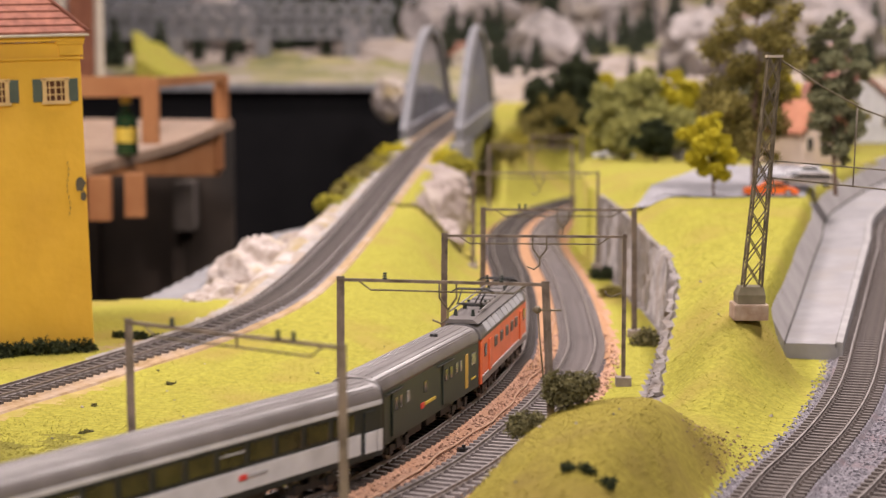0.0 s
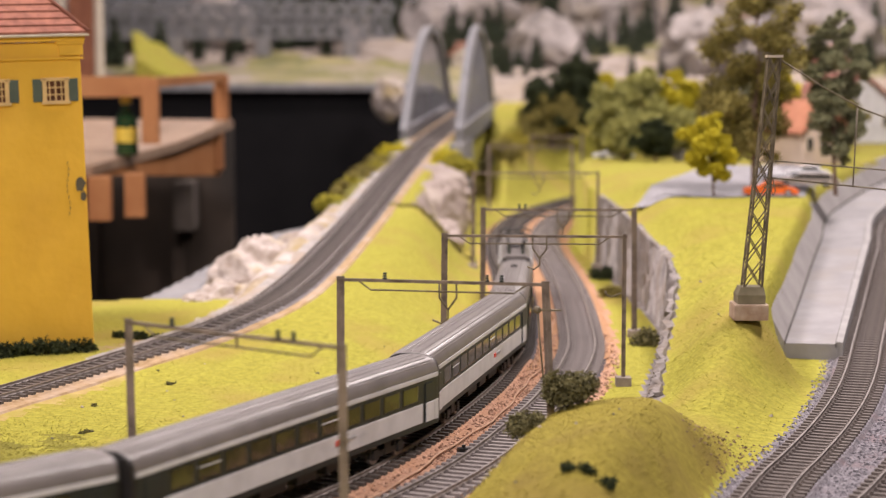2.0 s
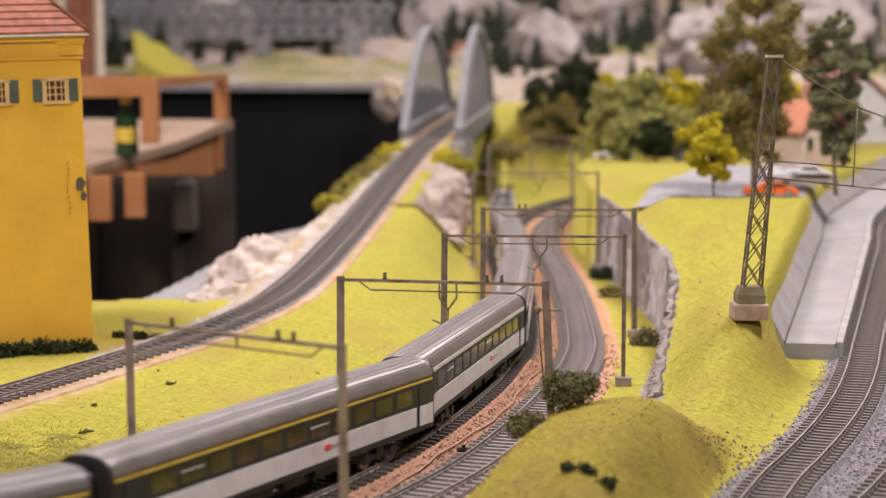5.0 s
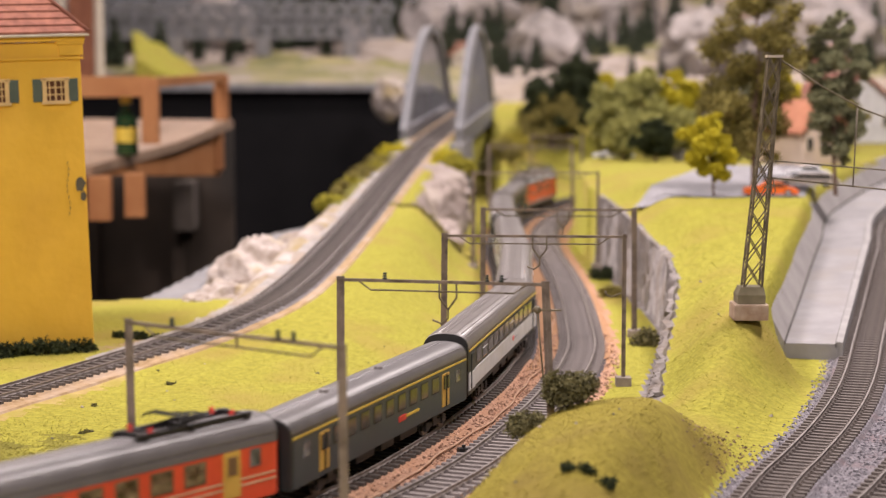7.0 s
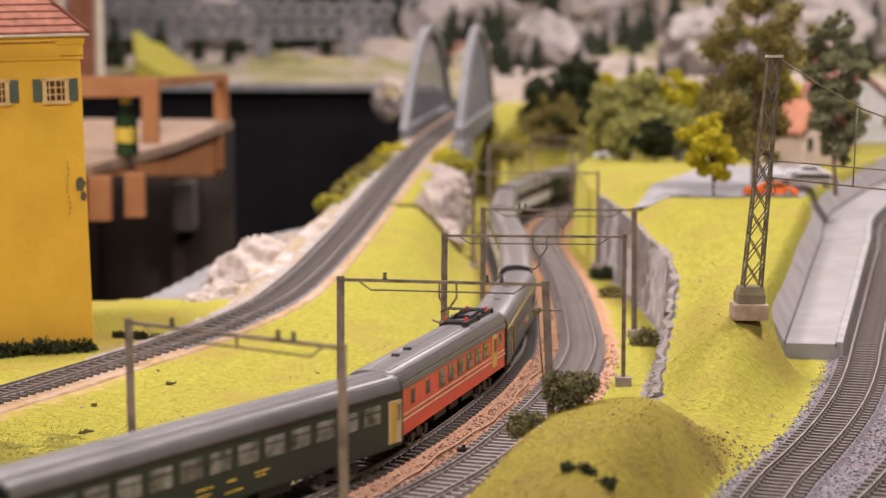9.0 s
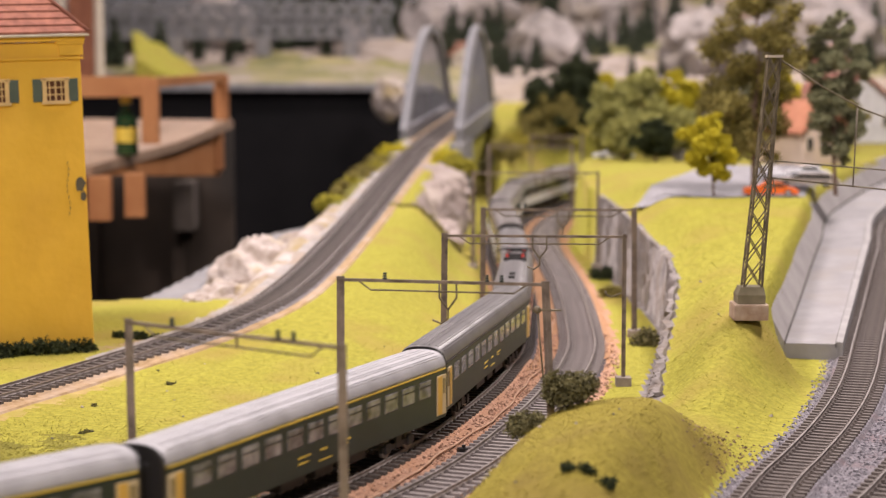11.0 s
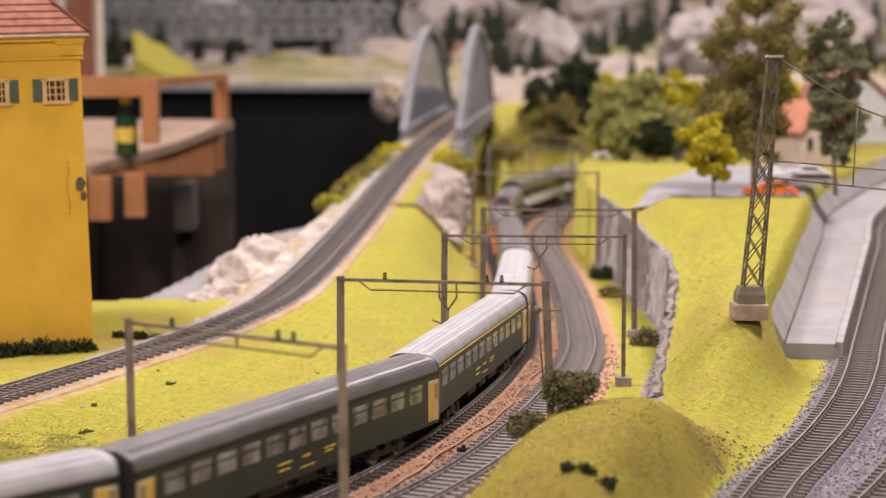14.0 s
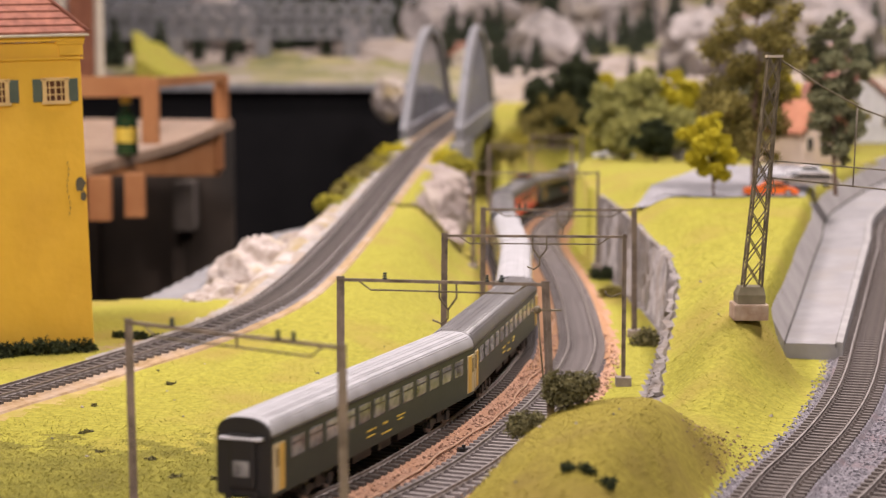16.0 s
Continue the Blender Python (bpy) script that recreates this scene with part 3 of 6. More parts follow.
def side_windows(car, n, x0, x1, z0, z1, gap, glass, frame_mat=None, bar_mat=None):
    step = (x1 - x0) / n
    for side in (-1, 1):
        for i in range(n):
            a, b = x0 + i * step + gap / 2, x0 + (i + 1) * step - gap / 2
            if frame_mat:
                f = plate("window", a - 0.0007, b + 0.0007, z0 - 0.0007, z1 + 0.0007, side, frame_mat, car, 0.0002)
                plate("pane", a, b, z0, z1, side, glass, f, 0.0004)
            else:
                f = plate("window", a, b, z0, z1, side, glass, car, 0.00035, bevel=0.0006)
            if bar_mat and (bar_mat is BLACK or (i * 7 + 3) % 5 == 0):
                plate("window_bar", a, b, z1 - 0.0036, z1 - 0.0030, side, bar_mat, f, 0.0006)


def roof_ribs(car, L, material, n=6):
    bm = bmesh.new()
    prof = roof_profile(24)
    for k in range(n):
        y, z = prof[5 + int(k * 14 / (n - 1))]
        tube(bm, (-L / 2 + 0.006, y, z), (L / 2 - 0.006, y, z), 0.00042, None, 5)
    part("roof_ribs", bm, material, car)


def vents(car, xs, material):
    for x in xs:
        bm = bmesh.new()
        tube(bm, (x, 0, CROWN - 0.001), (x, 0, CROWN + 0.0016), 0.0030, 0.0024, 12)
        part("roof_vent", bm, material, car)


def bars_of_text(car, spots, material, sides=(-1, 1)):
    for x0, x1, z0, z1 in spots:
        for s in sides:
            plate("lettering", x0, x1, z0, z1, s, material, car, 0.00035, 0.0005, bevel=0)


def end_walls(car, L, tail=False):
    prof = [(y * 0.985, z) for y, z in [(-HW, SKIRT + 0.001)] + [(y, EAVE + (z - EAVE) * 0.97) for y, z in roof_profile()] + [(HW, SKIRT + 0.001)]]
    k = len(prof)
    for s in (-1, 1):
        v = [(s * (L / 2 - 0.0024), y, z) for y, z in prof] + [(s * (L / 2 + 0.0010), y * 0.985, z) for y, z in prof]
        f = [tuple(range(k)), tuple(range(k, 2 * k))[::-1]] + [(i, k + i, k + (i + 1) % k, (i + 1) % k) for i in range(k)]
        e = pydata("end_wall", v, f, BLACK, car, "black end wall")
        if tail and s < 0:
            bm = bmesh.new()
            box(bm, -L / 2 - 0.0046, -0.0118, 0.0412, -L / 2 - 0.0008, 0.0118, 0.0424, 0.0003)
            part("roof_edge_rail", bm, WHITE_BAND, e, "white edge over the end door")
            bm = bmesh.new()
            box(bm, -L / 2 - 0.0040, -0.0044, 0.0222, -L / 2 - 0.0030, 0.0044, 0.0305, 0.0006)
            part("end_door_window", bm, WINDOW, e, "pale end door window")


def body_prof(hw=HW):
    return [(-hw, SKIRT), (-hw, EAVE), (hw, EAVE), (hw, SKIRT)]


def base_car(name, label, L, body, roof):
    car = thing(name, label, "model railway car", group="cars of the moving model train")
    shell("body", L, body_prof(), body, car)
    shell("roof", L + 0.0006, roof_profile(24), roof, car)
    underframe(car, L)
    if name != "locomotive":
        gangway(car, L)
        for x in (-0.30 * L, 0.30 * L):
            bogie(car, x)
    return car


def coach_white(first=False):
    L = 0.3065
    car = base_car("express_coach", "charcoal express coach, white band, " + ("yellow first-class stripe, grey roof" if first else "grey-brown ribbed roof"), L, CHARCOAL, ROOF_GREY)
    for s in (-1, 1):
        plate("white_band", -L / 2 + 0.022, L / 2 - 0.022, 0.0150, 0.0265, s, WHITE_BAND, car, 0.0003, label="off-white painted band")
        plate("eave_stripe", -L / 2 + 0.002, L / 2 - 0.002, 0.0402, 0.0428 if not first else 0.0415, s, GOLD if first else WHITE_BAND, car, 0.0003)
        for x in (-L / 2 + 0.0135, L / 2 - 0.0135):
            plate("door", x - 0.0055, x + 0.0055, 0.0155, 0.038, s, CHARCOAL, car, 0.0007)
            plate("door_band", x - 0.0053, x + 0.0053, 0.0150, 0.0265, s, WHITE_BAND, car, 0.0011)
        for x in (-L / 2 + 0.004, L / 2 - 0.004):
            plate("end_band", x - 0.0025, x + 0.0025, 0.0145, 0.0265, s, WHITE_BAND, car, 0.0003)
        plate("sign", 0.028, 0.034, 0.0205, 0.0235, s, LOGO_RED, car, 0.0007)
        plate("sign", 0.034, 0.050, 0.0212, 0.0228, s, ROOF_SILVER, car, 0.0007)
    side_windows(car, 11, -L / 2 + 0.026, L / 2 - 0.026, 0.0285, 0.0385, 0.0042, SEAT_GLOW, None, WHITE_BAND)
    roof_ribs(car, L, ROOF_GREY, 9)
    end_walls(car, L)
    return car


def coach_green(first=False, silver=True, n=12, tail=False):
    L = 0.3065
    roof = ROOF_SILVER if silver else ROOF_DARK
    car = base_car("express_coach", "dark green coach with pale windows, yellow doors and " + ("silver" if silver else "dark grey") + " roof", L, OLIVE, roof)
    for s in (-1, 1):
        plate("eave_stripe", -L / 2 + 0.002, L / 2 - 0.002, 0.0412, 0.0422, s, GOLD if first else BLACK, car, 0.0003)
        for e in (-1, 1):
            x = e * (L / 2 - 0.0083)
            d = plate("door", x - 0.0062, x + 0.0062, 0.0140, 0.0385, s, CREAM, car, 0.0006, label="cream-yellow folding door")
            plate("door_leaf", min(x, x - e * 0.0056), max(x, x - e * 0.0056), 0.0145, 0.038, s, YELLOW_DOOR, d, 0.0010)
            plate("pane", x + e * 0.003 - 0.0016, x + e * 0.003 + 0.0016, 0.027, 0.0362, s, PALE_DOOR_GLASS, d, 0.0010)
    side_windows(car, n, -L / 2 + 0.020, L / 2 - 0.020, 0.0275, 0.0382, 0.0062, WINDOW, None, BLACK)
    bars_of_text(car, [(-0.030, -0.021, 0.0212, 0.0221), (-0.0195, -0.017, 0.0212, 0.0221), (-0.030, -0.019, 0.0180, 0.0187), (-0.006, 0.001, 0.0212, 0.0223), (0.016, 0.0205, 0.0216, 0.0224), (0.0215, 0.028, 0.0216, 0.0224), (0.017, 0.025, 0.0196, 0.0202), (-0.008, 0.006, 0.0158, 0.0165)], GOLD)
    roof_ribs(car, L, roof, 10)
    end_walls(car, L, tail)
    return car


def coach_first_old():
    L = 0.270
    car = base_car("passenger_coach", "blue-green first-class coach with yellow stripe and grey roof", L, BLUE_GREEN, ROOF_DARK)
    for s in (-1, 1):
        plate("eave_stripe", -L / 2 + 0.002, L / 2 - 0.002, 0.0398, 0.0412, s, GOLD, car, 0.0003)
        for x in (-0.094, 0.094):
            d = plate("door", x - 0.0062, x + 0.0062, 0.0150, 0.0375, s, YELLOW_DOOR, car, 0.0004, label="two-leaf yellow door")
            plate("door_gap", x - 0.0003, x + 0.0003, 0.0152, 0.0372, s, BLACK, d, 0.0012)
            for o in (-0.003, 0.003):
                plate("pane", x + o - 0.0013, x + o + 0.0013, 0.027, 0.036, s, DARK_WINDOW, d, 0.0012)
        plate("window", -0.121, -0.113, 0.0275, 0.036, s, WINDOW, car, 0.0004)
        plate("window", 0.113, 0.121, 0.0275, 0.036, s, WINDOW, car, 0.0004)
        plate("sign", 0.014, 0.025, 0.0198, 0.0236, s, LOGO_RED, car, 0.0005)
        plate("sign", 0.0258, 0.047, 0.0210, 0.0228, s, GOLD, car, 0.0005)
    side_windows(car, 9, -0.085, 0.085, 0.0272, 0.0372, 0.0075, SEAT_GLOW, BLACK, None)
    end_walls(car, L)
    vents(car, (-0.06, 0.02), ROOF_GREY)
    roof_ribs(car, L, ROOF_DARK, 3)
    car.scale = (1, 1, 0.92)  # an older, lower coach
    return car


def pantograph(car, x, material, z, spread=0.022, high=0.012, flip=1):
    pg = part("pantograph", bent(bmesh.new(), [(x - flip * spread, -0.006, z), (x, -0.008, z + high * 0.45), (x - flip * 0.004, -0.011, z + high)], 0.0007), material, car, "folded pantograph")
    bm = bmesh.new()
    for y in (-0.006, 0.006):
        bent(bm, [(x - flip * spread, y, z), (x + flip * 0.012, y, z + high * 0.45), (x - flip * 0.012, y * 1.2, z + high)], 0.0006)
    tube(bm, (x - flip * spread, -0.008, z), (x - flip * spread, 0.008, z), 0.0009)
    tube(bm, (x + flip * 0.012, -0.0065, z + high * 0.45), (x + flip * 0.012, 0.0065, z + high * 0.45), 0.0006)
    part("pantograph_arm", bm, material, pg)
    bm = bmesh.new()
    for o in (-0.0022, 0.0022):
        bent(bm, [(x - flip * 0.012 + o, -0.015, z + high - 0.002), (x - flip * 0.012 + o, -0.011, z + high + 0.0006), (x - flip * 0.012 + o, 0.011, z + high + 0.0006), (x - flip * 0.012 + o, 0.015, z + high - 0.002)], 0.0006)
    part("contact_bow", bm, BLACK, pg)


def dining_car():
    L = 0.269
    car = base_car("dining_car", "orange-red dining car with cream lines and roof pantograph", L, RED, ROOF_DARK)
    for s in (-1, 1):
        plate("roof_flank", -L / 2 + 0.001, L / 2 - 0.001, 0.0388, 0.0424, s, ROOF_DARK, car, 0.0004)
        for z in (0.0200, 0.0232):
            plate("cream_line", -L / 2 + 0.002, L / 2 - 0.002, z, z + 0.0008, s, CREAM, car, 0.0003)
        d = plate("door", 0.095, 0.107, 0.0155, 0.0385, s, YELLOW_DOOR, car, 0.0006, label="ochre yellow door")
        plate("pane", 0.098, 0.104, 0.027, 0.036, s, BROWN_FRAME, d, 0.0012)
        plate("window", 0.114, 0.1215, 0.0285, 0.0375, s, WINDOW, car, 0.0005)
        for x in (-0.100, -0.068):
            f = plate("window", x - 0.004, x + 0.004, 0.0275, 0.0365, s, BROWN_FRAME, car, 0.0004)
            plate("pane", x - 0.003, x + 0.003, 0.0283, 0.0357, s, DARK_WINDOW, f, 0.0007)
        for x in (-0.035, -0.013, 0.010, 0.032, 0.054, 0.076):
            f = plate("window", x - 0.0074, x + 0.0074, 0.0260, 0.0372, s, BROWN_FRAME, car, 0.0004)
            for k in (-1, 1):
                for z0, z1 in ((0.0267, 0.0325), (0.0331, 0.0365)):
                    plate("pane", x + k * 0.0034 - 0.0030, x + k * 0.0034 + 0.0030, z0, z1, s, DINER_WINDOW, f, 0.0007)
    roof_ribs(car, L, ROOF_DARK, 5)
    vents(car, (-0.085, -0.06), BLACK)
    bm = bmesh.new()
    for y in (-0.008, 0.008):
        box(bm, 0.045, y - 0.001, CROWN - 0.002, 0.122, y + 0.001, CROWN + 0.0022)
    for x in (0.05, 0.08, 0.118):
        box(bm, x - 0.001, -0.010, CROWN - 0.001, x + 0.001, 0.010, CROWN + 0.0022)
    part("pantograph_frame", bm, BLACK, car)
    pantograph(car, 0.085, BLACK, CROWN + 0.0015, 0.028, 0.0055)
    for x in (0.055, 0.11):
        bm = bmesh.new()
        for y in (-0.007, 0.007):
            tube(bm, (x, y, CROWN + 0.001), (x, y, CROWN + 0.0045), 0.0014, 0.001, 8)
        part("roof_insulators", bm, LOGO_RED, car, "reddish roof insulators")
    return car


def baggage_car():
    L = 0.209
    car = base_car("baggage_car", "dark green baggage car with sliding doors and ribbed grey roof", L, OLIVE, ROOF_GREY)
    for s in (-1, 1):
        for x0, x1 in ((-0.082, -0.062), (0.018, 0.040)):
            d = plate("sliding_door", x0, x1, 0.0145, 0.0395, s, OLIVE, car, 0.0010)
            plate("pane", x0 + 0.003, x0 + 0.0085, 0.029, 0.0365, s, DARK_WINDOW, d, 0.0014)
            plate("pane", x1 - 0.0085, x1 - 0.003, 0.029, 0.0365, s, DARK_WINDOW, d, 0.0014)
            plate("door_rail", x0 - 0.012, x1 + 0.001, 0.0398, 0.0405, s, BLACK, d, 0.0014)
        plate("window", -0.054, -0.048, 0.029, 0.036, s, WINDOW, car, 0.0004)
        plate("window", -0.02, -0.014, 0.029, 0.036, s, DARK_WINDOW, car, 0.0004)
        plate("window", 0.047, 0.053, 0.029, 0.036, s, WINDOW, car, 0.0004)
        plate("window", 0.058, 0.062, 0.029, 0.036, s, WINDOW, car, 0.0004)
        plate("door", 0.070, 0.076, 0.0155, 0.038, s, YELLOW_DOOR, car, 0.0005, label="ochre yellow door")
        plate("window", 0.084, 0.094, 0.0285, 0.0365, s, WINDOW, car, 0.0004)
        plate("sign", -0.026, -0.019, 0.0200, 0.0235, s, LOGO_RED, car, 0.0005)
        plate("sign", -0.0185, 0.004, 0.0210, 0.0230, s, GOLD, car, 0.0005)
        plate("lettering", 0.084, 0.095, 0.0190, 0.0202, s, GOLD, car, 0.0005)
    roof_ribs(car, L, ROOF_GREY, 9)
    vents(car, (0.05,), BLACK)
    return car


def locomotive():
    L = 0.206
    car = base_car("locomotive", "orange-red electric locomotive with grey roof and pantographs", L, ORANGE, ROOF_DARK)
    shell("cab_roof", L * 0.985, [(-0.0130, 0.0525), (-0.009, 0.0555), (0.009, 0.0555), (0.0130, 0.0525)], ROOF_GREY, car)
    for s in (-1, 1):
        plate("white_line", -L / 2 + 0.003, L / 2 - 0.003, 0.0166, 0.0174, s, WHITE_BAND, car, 0.0003)
        plate("grey_skirt", -L / 2 + 0.003, L / 2 - 0.003, 0.0120, 0.0164, s, ROOF_GREY, car, 0.0003)
        for x in (-0.088, 0.088):
            plate("cab_window", x - 0.0042, x + 0.0042, 0.029, 0.0375, s, DARK_WINDOW, car, 0.0005)
        for x in (-0.070, 0.070):
            plate("door", x - 0.0048, x + 0.0048, 0.0165, 0.0385, s, ORANGE, car, 0.0008)
        for x in (-0.045, -0.020, 0.005, 0.028, 0.048):
            f = plate("louvre", x - 0.0056, x + 0.0056, 0.0292, 0.0366, s, ROOF_GREY, car, 0.0004)
            for k in range(4):
                plate("slat", x - 0.005, x + 0.005, 0.0298 + k * 0.0017, 0.0305 + k * 0.0017, s, BLACK, f, 0.0008)
    for s in (-1, 1):
        bm = bmesh.new()
        for y in (-0.0068, 0.0068):
            box(bm, s * (L / 2 - 0.001) - 0.0012, y - 0.0055, 0.030, s * (L / 2 - 0.001) + 0.0012, y + 0.0055, 0.0385, 0.0008)
        part("windscreen", bm, DARK_WINDOW, car, "dark windscreen")
        for y in (-0.0095, 0.0095):
            bm = bmesh.new()
            tube(bm, (s * (L / 2 - 0.001), y, 0.0205), (s * (L / 2 + 0.0012), y, 0.0205), 0.0019, None, 12)
            part("headlight", bm, WHITE_BAND, car, "round headlight")
    bm = bmesh.new()
    for x in (-0.03, -0.01, 0.012, 0.034):
        box(bm, x - 0.007, -0.007, 0.0545, x + 0.007, 0.007, 0.0585, 0.0008)
    for y in (-0.010, 0.010):
        tube(bm, (-0.085, y, 0.0585), (0.085, y, 0.0585), 0.0006)
    part("roof_equipment", bm, ROOF_GREY, car)
    for x in (-0.05, -0.035, 0.05, 0.085, -0.085):
        bm = bmesh.new()
        for y in (-0.006, 0.006):
            tube(bm, (x, y, 0.055), (x, y, 0.060), 0.0016, 0.001, 8)
        part("roof_insulators", bm, INSULATOR, car)
    for s in (-1, 1):
        for k in range(9):
            x = -0.076 + k * 0.019
            bm = bmesh.new()
            box(bm, x - 0.0085, -0.0035, -0.0006, x + 0.0085, 0.0035, 0.0006, 0.0003, Matrix.Translation((0, s * 0.0136, 0.0478)) @ Matrix.Rotation(-s * 0.95, 4, "X"))
            part("roof_grille", bm, ROOF_SILVER, car, "light grey roof grille panel")
    pantograph(car, 0.066, BLACK, 0.0575, 0.02, 0.007)
    pantograph(car, -0.066, BLACK, 0.0575, 0.02, 0.012, -1)
    for x in (-0.062, 0.062):
        bogie(car, x, 3, 0.05)
    return car


SPEED, S_REF_XY = 0.2, (0.0017, 1.19)
d_, z_, s_ = MAIN.near(np.array([S_REF_XY[0]]), np.array([S_REF_XY[1]]))
S_REF = float(s_[0])
# each car with its length and the time at which its front passes the reference place
TRAIN = [(locomotive, 0.206, -1.18), (baggage_car, 0.209, -0.135), (lambda: coach_white(), 0.3065, 0.93), (lambda: coach_white(), 0.3065, 2.47),
         (lambda: coach_white(), 0.3065, 4.00), (lambda: coach_white(True), 0.3065, 5.53), (coach_first_old, 0.27, 7.08), (dining_car, 0.269, 8.445),
         (lambda: coach_green(False, False), 0.3065, 9.80), (lambda: coach_green(True, True), 0.3065, 11.38), (lambda: coach_green(True, True), 0.3065, 12.935),
         (lambda: coach_green(False, False), 0.3065, 14.47), (lambda: coach_green(False, True, tail=True), 0.3065, 16.0)]


def car_pose(length, tau, t):
    front = S_REF + SPEED * (t - tau)
    mid, half = front - length / 2, length * 0.30
    a, b = MAIN.at(mid - half), MAIN.at(mid + half)
    d = b - a
    c = (a + b) / 2
    return pose(c.x, c.y, c.z, 0, 0, math.degrees(math.atan2(d.y, d.x)))


CARS = []
for build, length, tau in TRAIN:
    CARS.append((build(), length, tau))


def motions():
    for car, length, tau in CARS:
        walk(car, [(k * 0.25, car_pose(length, tau, k * 0.25)) for k in range(65)])


# ---- the yellow tower house ----
SHUTTER = paint("grey_green_shutter", (0.10, 0.13, 0.10), 0.6)
OCHRE = paint("ochre_window_frame", (0.62, 0.43, 0.19), 0.6)
HOUSE_PANE = mat("red_brown_window_pane", (0.07, 0.028, 0.016), (0.16, 0.07, 0.035), 120, 0.2)
PALE = paint("pale_gutter_paint", (0.55, 0.48, 0.38), 0.6)
PEELED = paint("dark_peeled_patch", (0.10, 0.085, 0.06), 0.8)


def tower_house():
    h = thing("yellow_house", "tall yellow-painted model house with red tiled hip roof", "house", pose(-0.2772, 1.44, -0.004, 0, -1.6, 20) @ Matrix.Diagonal((1, 1, 1.045, 1)))
    W, D, H = 0.36, 0.20, 0.2325
    bm = bmesh.new()
    box(bm, -W, 0, -0.005, 0, 0.008, H, 0.0008)
    box(bm, -W, D - 0.008, -0.005, 0, D, H, 0.0008)
    box(bm, -0.008, 0.008, -0.005, 0, D - 0.008, H)
    box(bm, -W, 0.008, -0.005, -W + 0.008, D - 0.008, H)
    part("wall", bm, YELLOW, h)
    bm = bmesh.new()
    box(bm, -W - 0.002, -0.002, 0.2195, 0.002, 0.004, 0.2215, 0.0004)
    box(bm, -W - 0.003, -0.0035, 0.2330, 0.0035, 0.005, 0.2365, 0.0006)
    box(bm, -0.0165, -0.0022, 0.2225, 0.0022, 0.004, 0.2325, 0.0006)
    box(bm, -0.0185, -0.003, 0.2305, 0.003, 0.004, 0.2335, 0.0004)
    part("cornice", bm, YELLOW, h)
    bm = bmesh.new()
    box(bm, -W - 0.006, -0.0075, 0.2365, 0.0065, D + 0.006, 0.2385, 0.0008)
    part("gutter", bm, PALE, h, "pale eave gutter")
    roof = part("roof", box(bmesh.new(), -W + 0.02, 0.012, 0.2385, -0.02, D - 0.012, 0.25), ROOF_TILE, h)
    n = 16
    for i in range(n):
        t0, t1 = i / n, (i + 1.18) / n
        z0, z1 = 0.2388 + 0.085 * t0, 0.2388 + 0.085 * t1
        o0, o1 = -0.0065 + 0.088 * t0, -0.0065 + 0.088 * t1
        v = [(-W + o0 - 0.0, o0, z0 + 0.0016), (0 - o0, o0, z0 + 0.0016), (0 - o1, o1, z1), (-W + o1, o1, z1), (-W + o0, o0, z0), (0 - o0, o0, z0),
             (0 - o0, D - o0, z0 + 0.0016), (0 - o1, D - o1, z1), (-W + o0, D - o0, z0 + 0.0016), (-W + o1, D - o1, z1)]
        pydata("tile_course", v, [(0, 1, 2, 3), (4, 5, 1, 0), (1, 6, 7, 2), (6, 8, 9, 7), (8, 0, 3, 9)], ROOF_TILE, roof)
    bm = bmesh.new()
    bent(bm, [(0.0065, -0.0065, 0.2400), (-0.0815, 0.0815, 0.3255)], 0.0016, 8)
    part("ridge_tiles", bm, ROOF_TILE, roof)
    for x in (-0.0205, -0.066, -0.1165, -0.162, -0.2075):
        bm = bmesh.new()
        w, z = 0.0085, 0.1970
        for a in (-1, 1):
            box(bm, x + a * w - 0.0016, -0.0022, z - 0.0092, x + a * w + 0.0016, 0.001, z + 0.0092, 0.0003)
        for zz in (z - 0.0092, z + 0.0080):
            box(bm, x - w - 0.0026, -0.003 if zz < z else -0.0022, zz - 0.0012, x + w + 0.0026, 0.001, zz + 0.0014, 0.0003)
        win = part("window", bm, OCHRE, h, "ochre wooden window with small panes")
        part("pane", box(bmesh.new(), x - w + 0.001, -0.0006, z - 0.008, x + w - 0.001, 0.0006, z + 0.007), HOUSE_PANE, win)
        bm = bmesh.new()
        box(bm, x - 0.0006, -0.0014, z - 0.008, x + 0.0006, 0.0, z + 0.007)
        for k in (-0.0045, 0.0045):
            box(bm, x + k - 0.0004, -0.0014, z - 0.008, x + k + 0.0004, 0.0, z + 0.007)
        for k in (-0.0032, 0.002):
            box(bm, x - w + 0.001, -0.0013, z + k - 0.0004, x + w - 0.001, 0.0, z + k + 0.0004)
        part("glazing_bars", bm, OCHRE, win)
        for a in (-1, 1):
            bm = bmesh.new()
            cx = x + a * 0.0138
            box(bm, cx - 0.0036, -0.0014, z - 0.0085, cx + 0.0036, 0.0006, z + 0.0085, 0.0003)
            for k in range(9):
                zz = z - 0.0072 + k * 0.0018
                box(bm, cx - 0.0028, -0.0020, zz - 0.0005, cx + 0.0028, -0.001, zz + 0.0005)
            part("shutter", bm, SHUTTER, win, "grey-green louvred shutter")
    bm = bmesh.new()
    rng = np.random.RandomState(6)
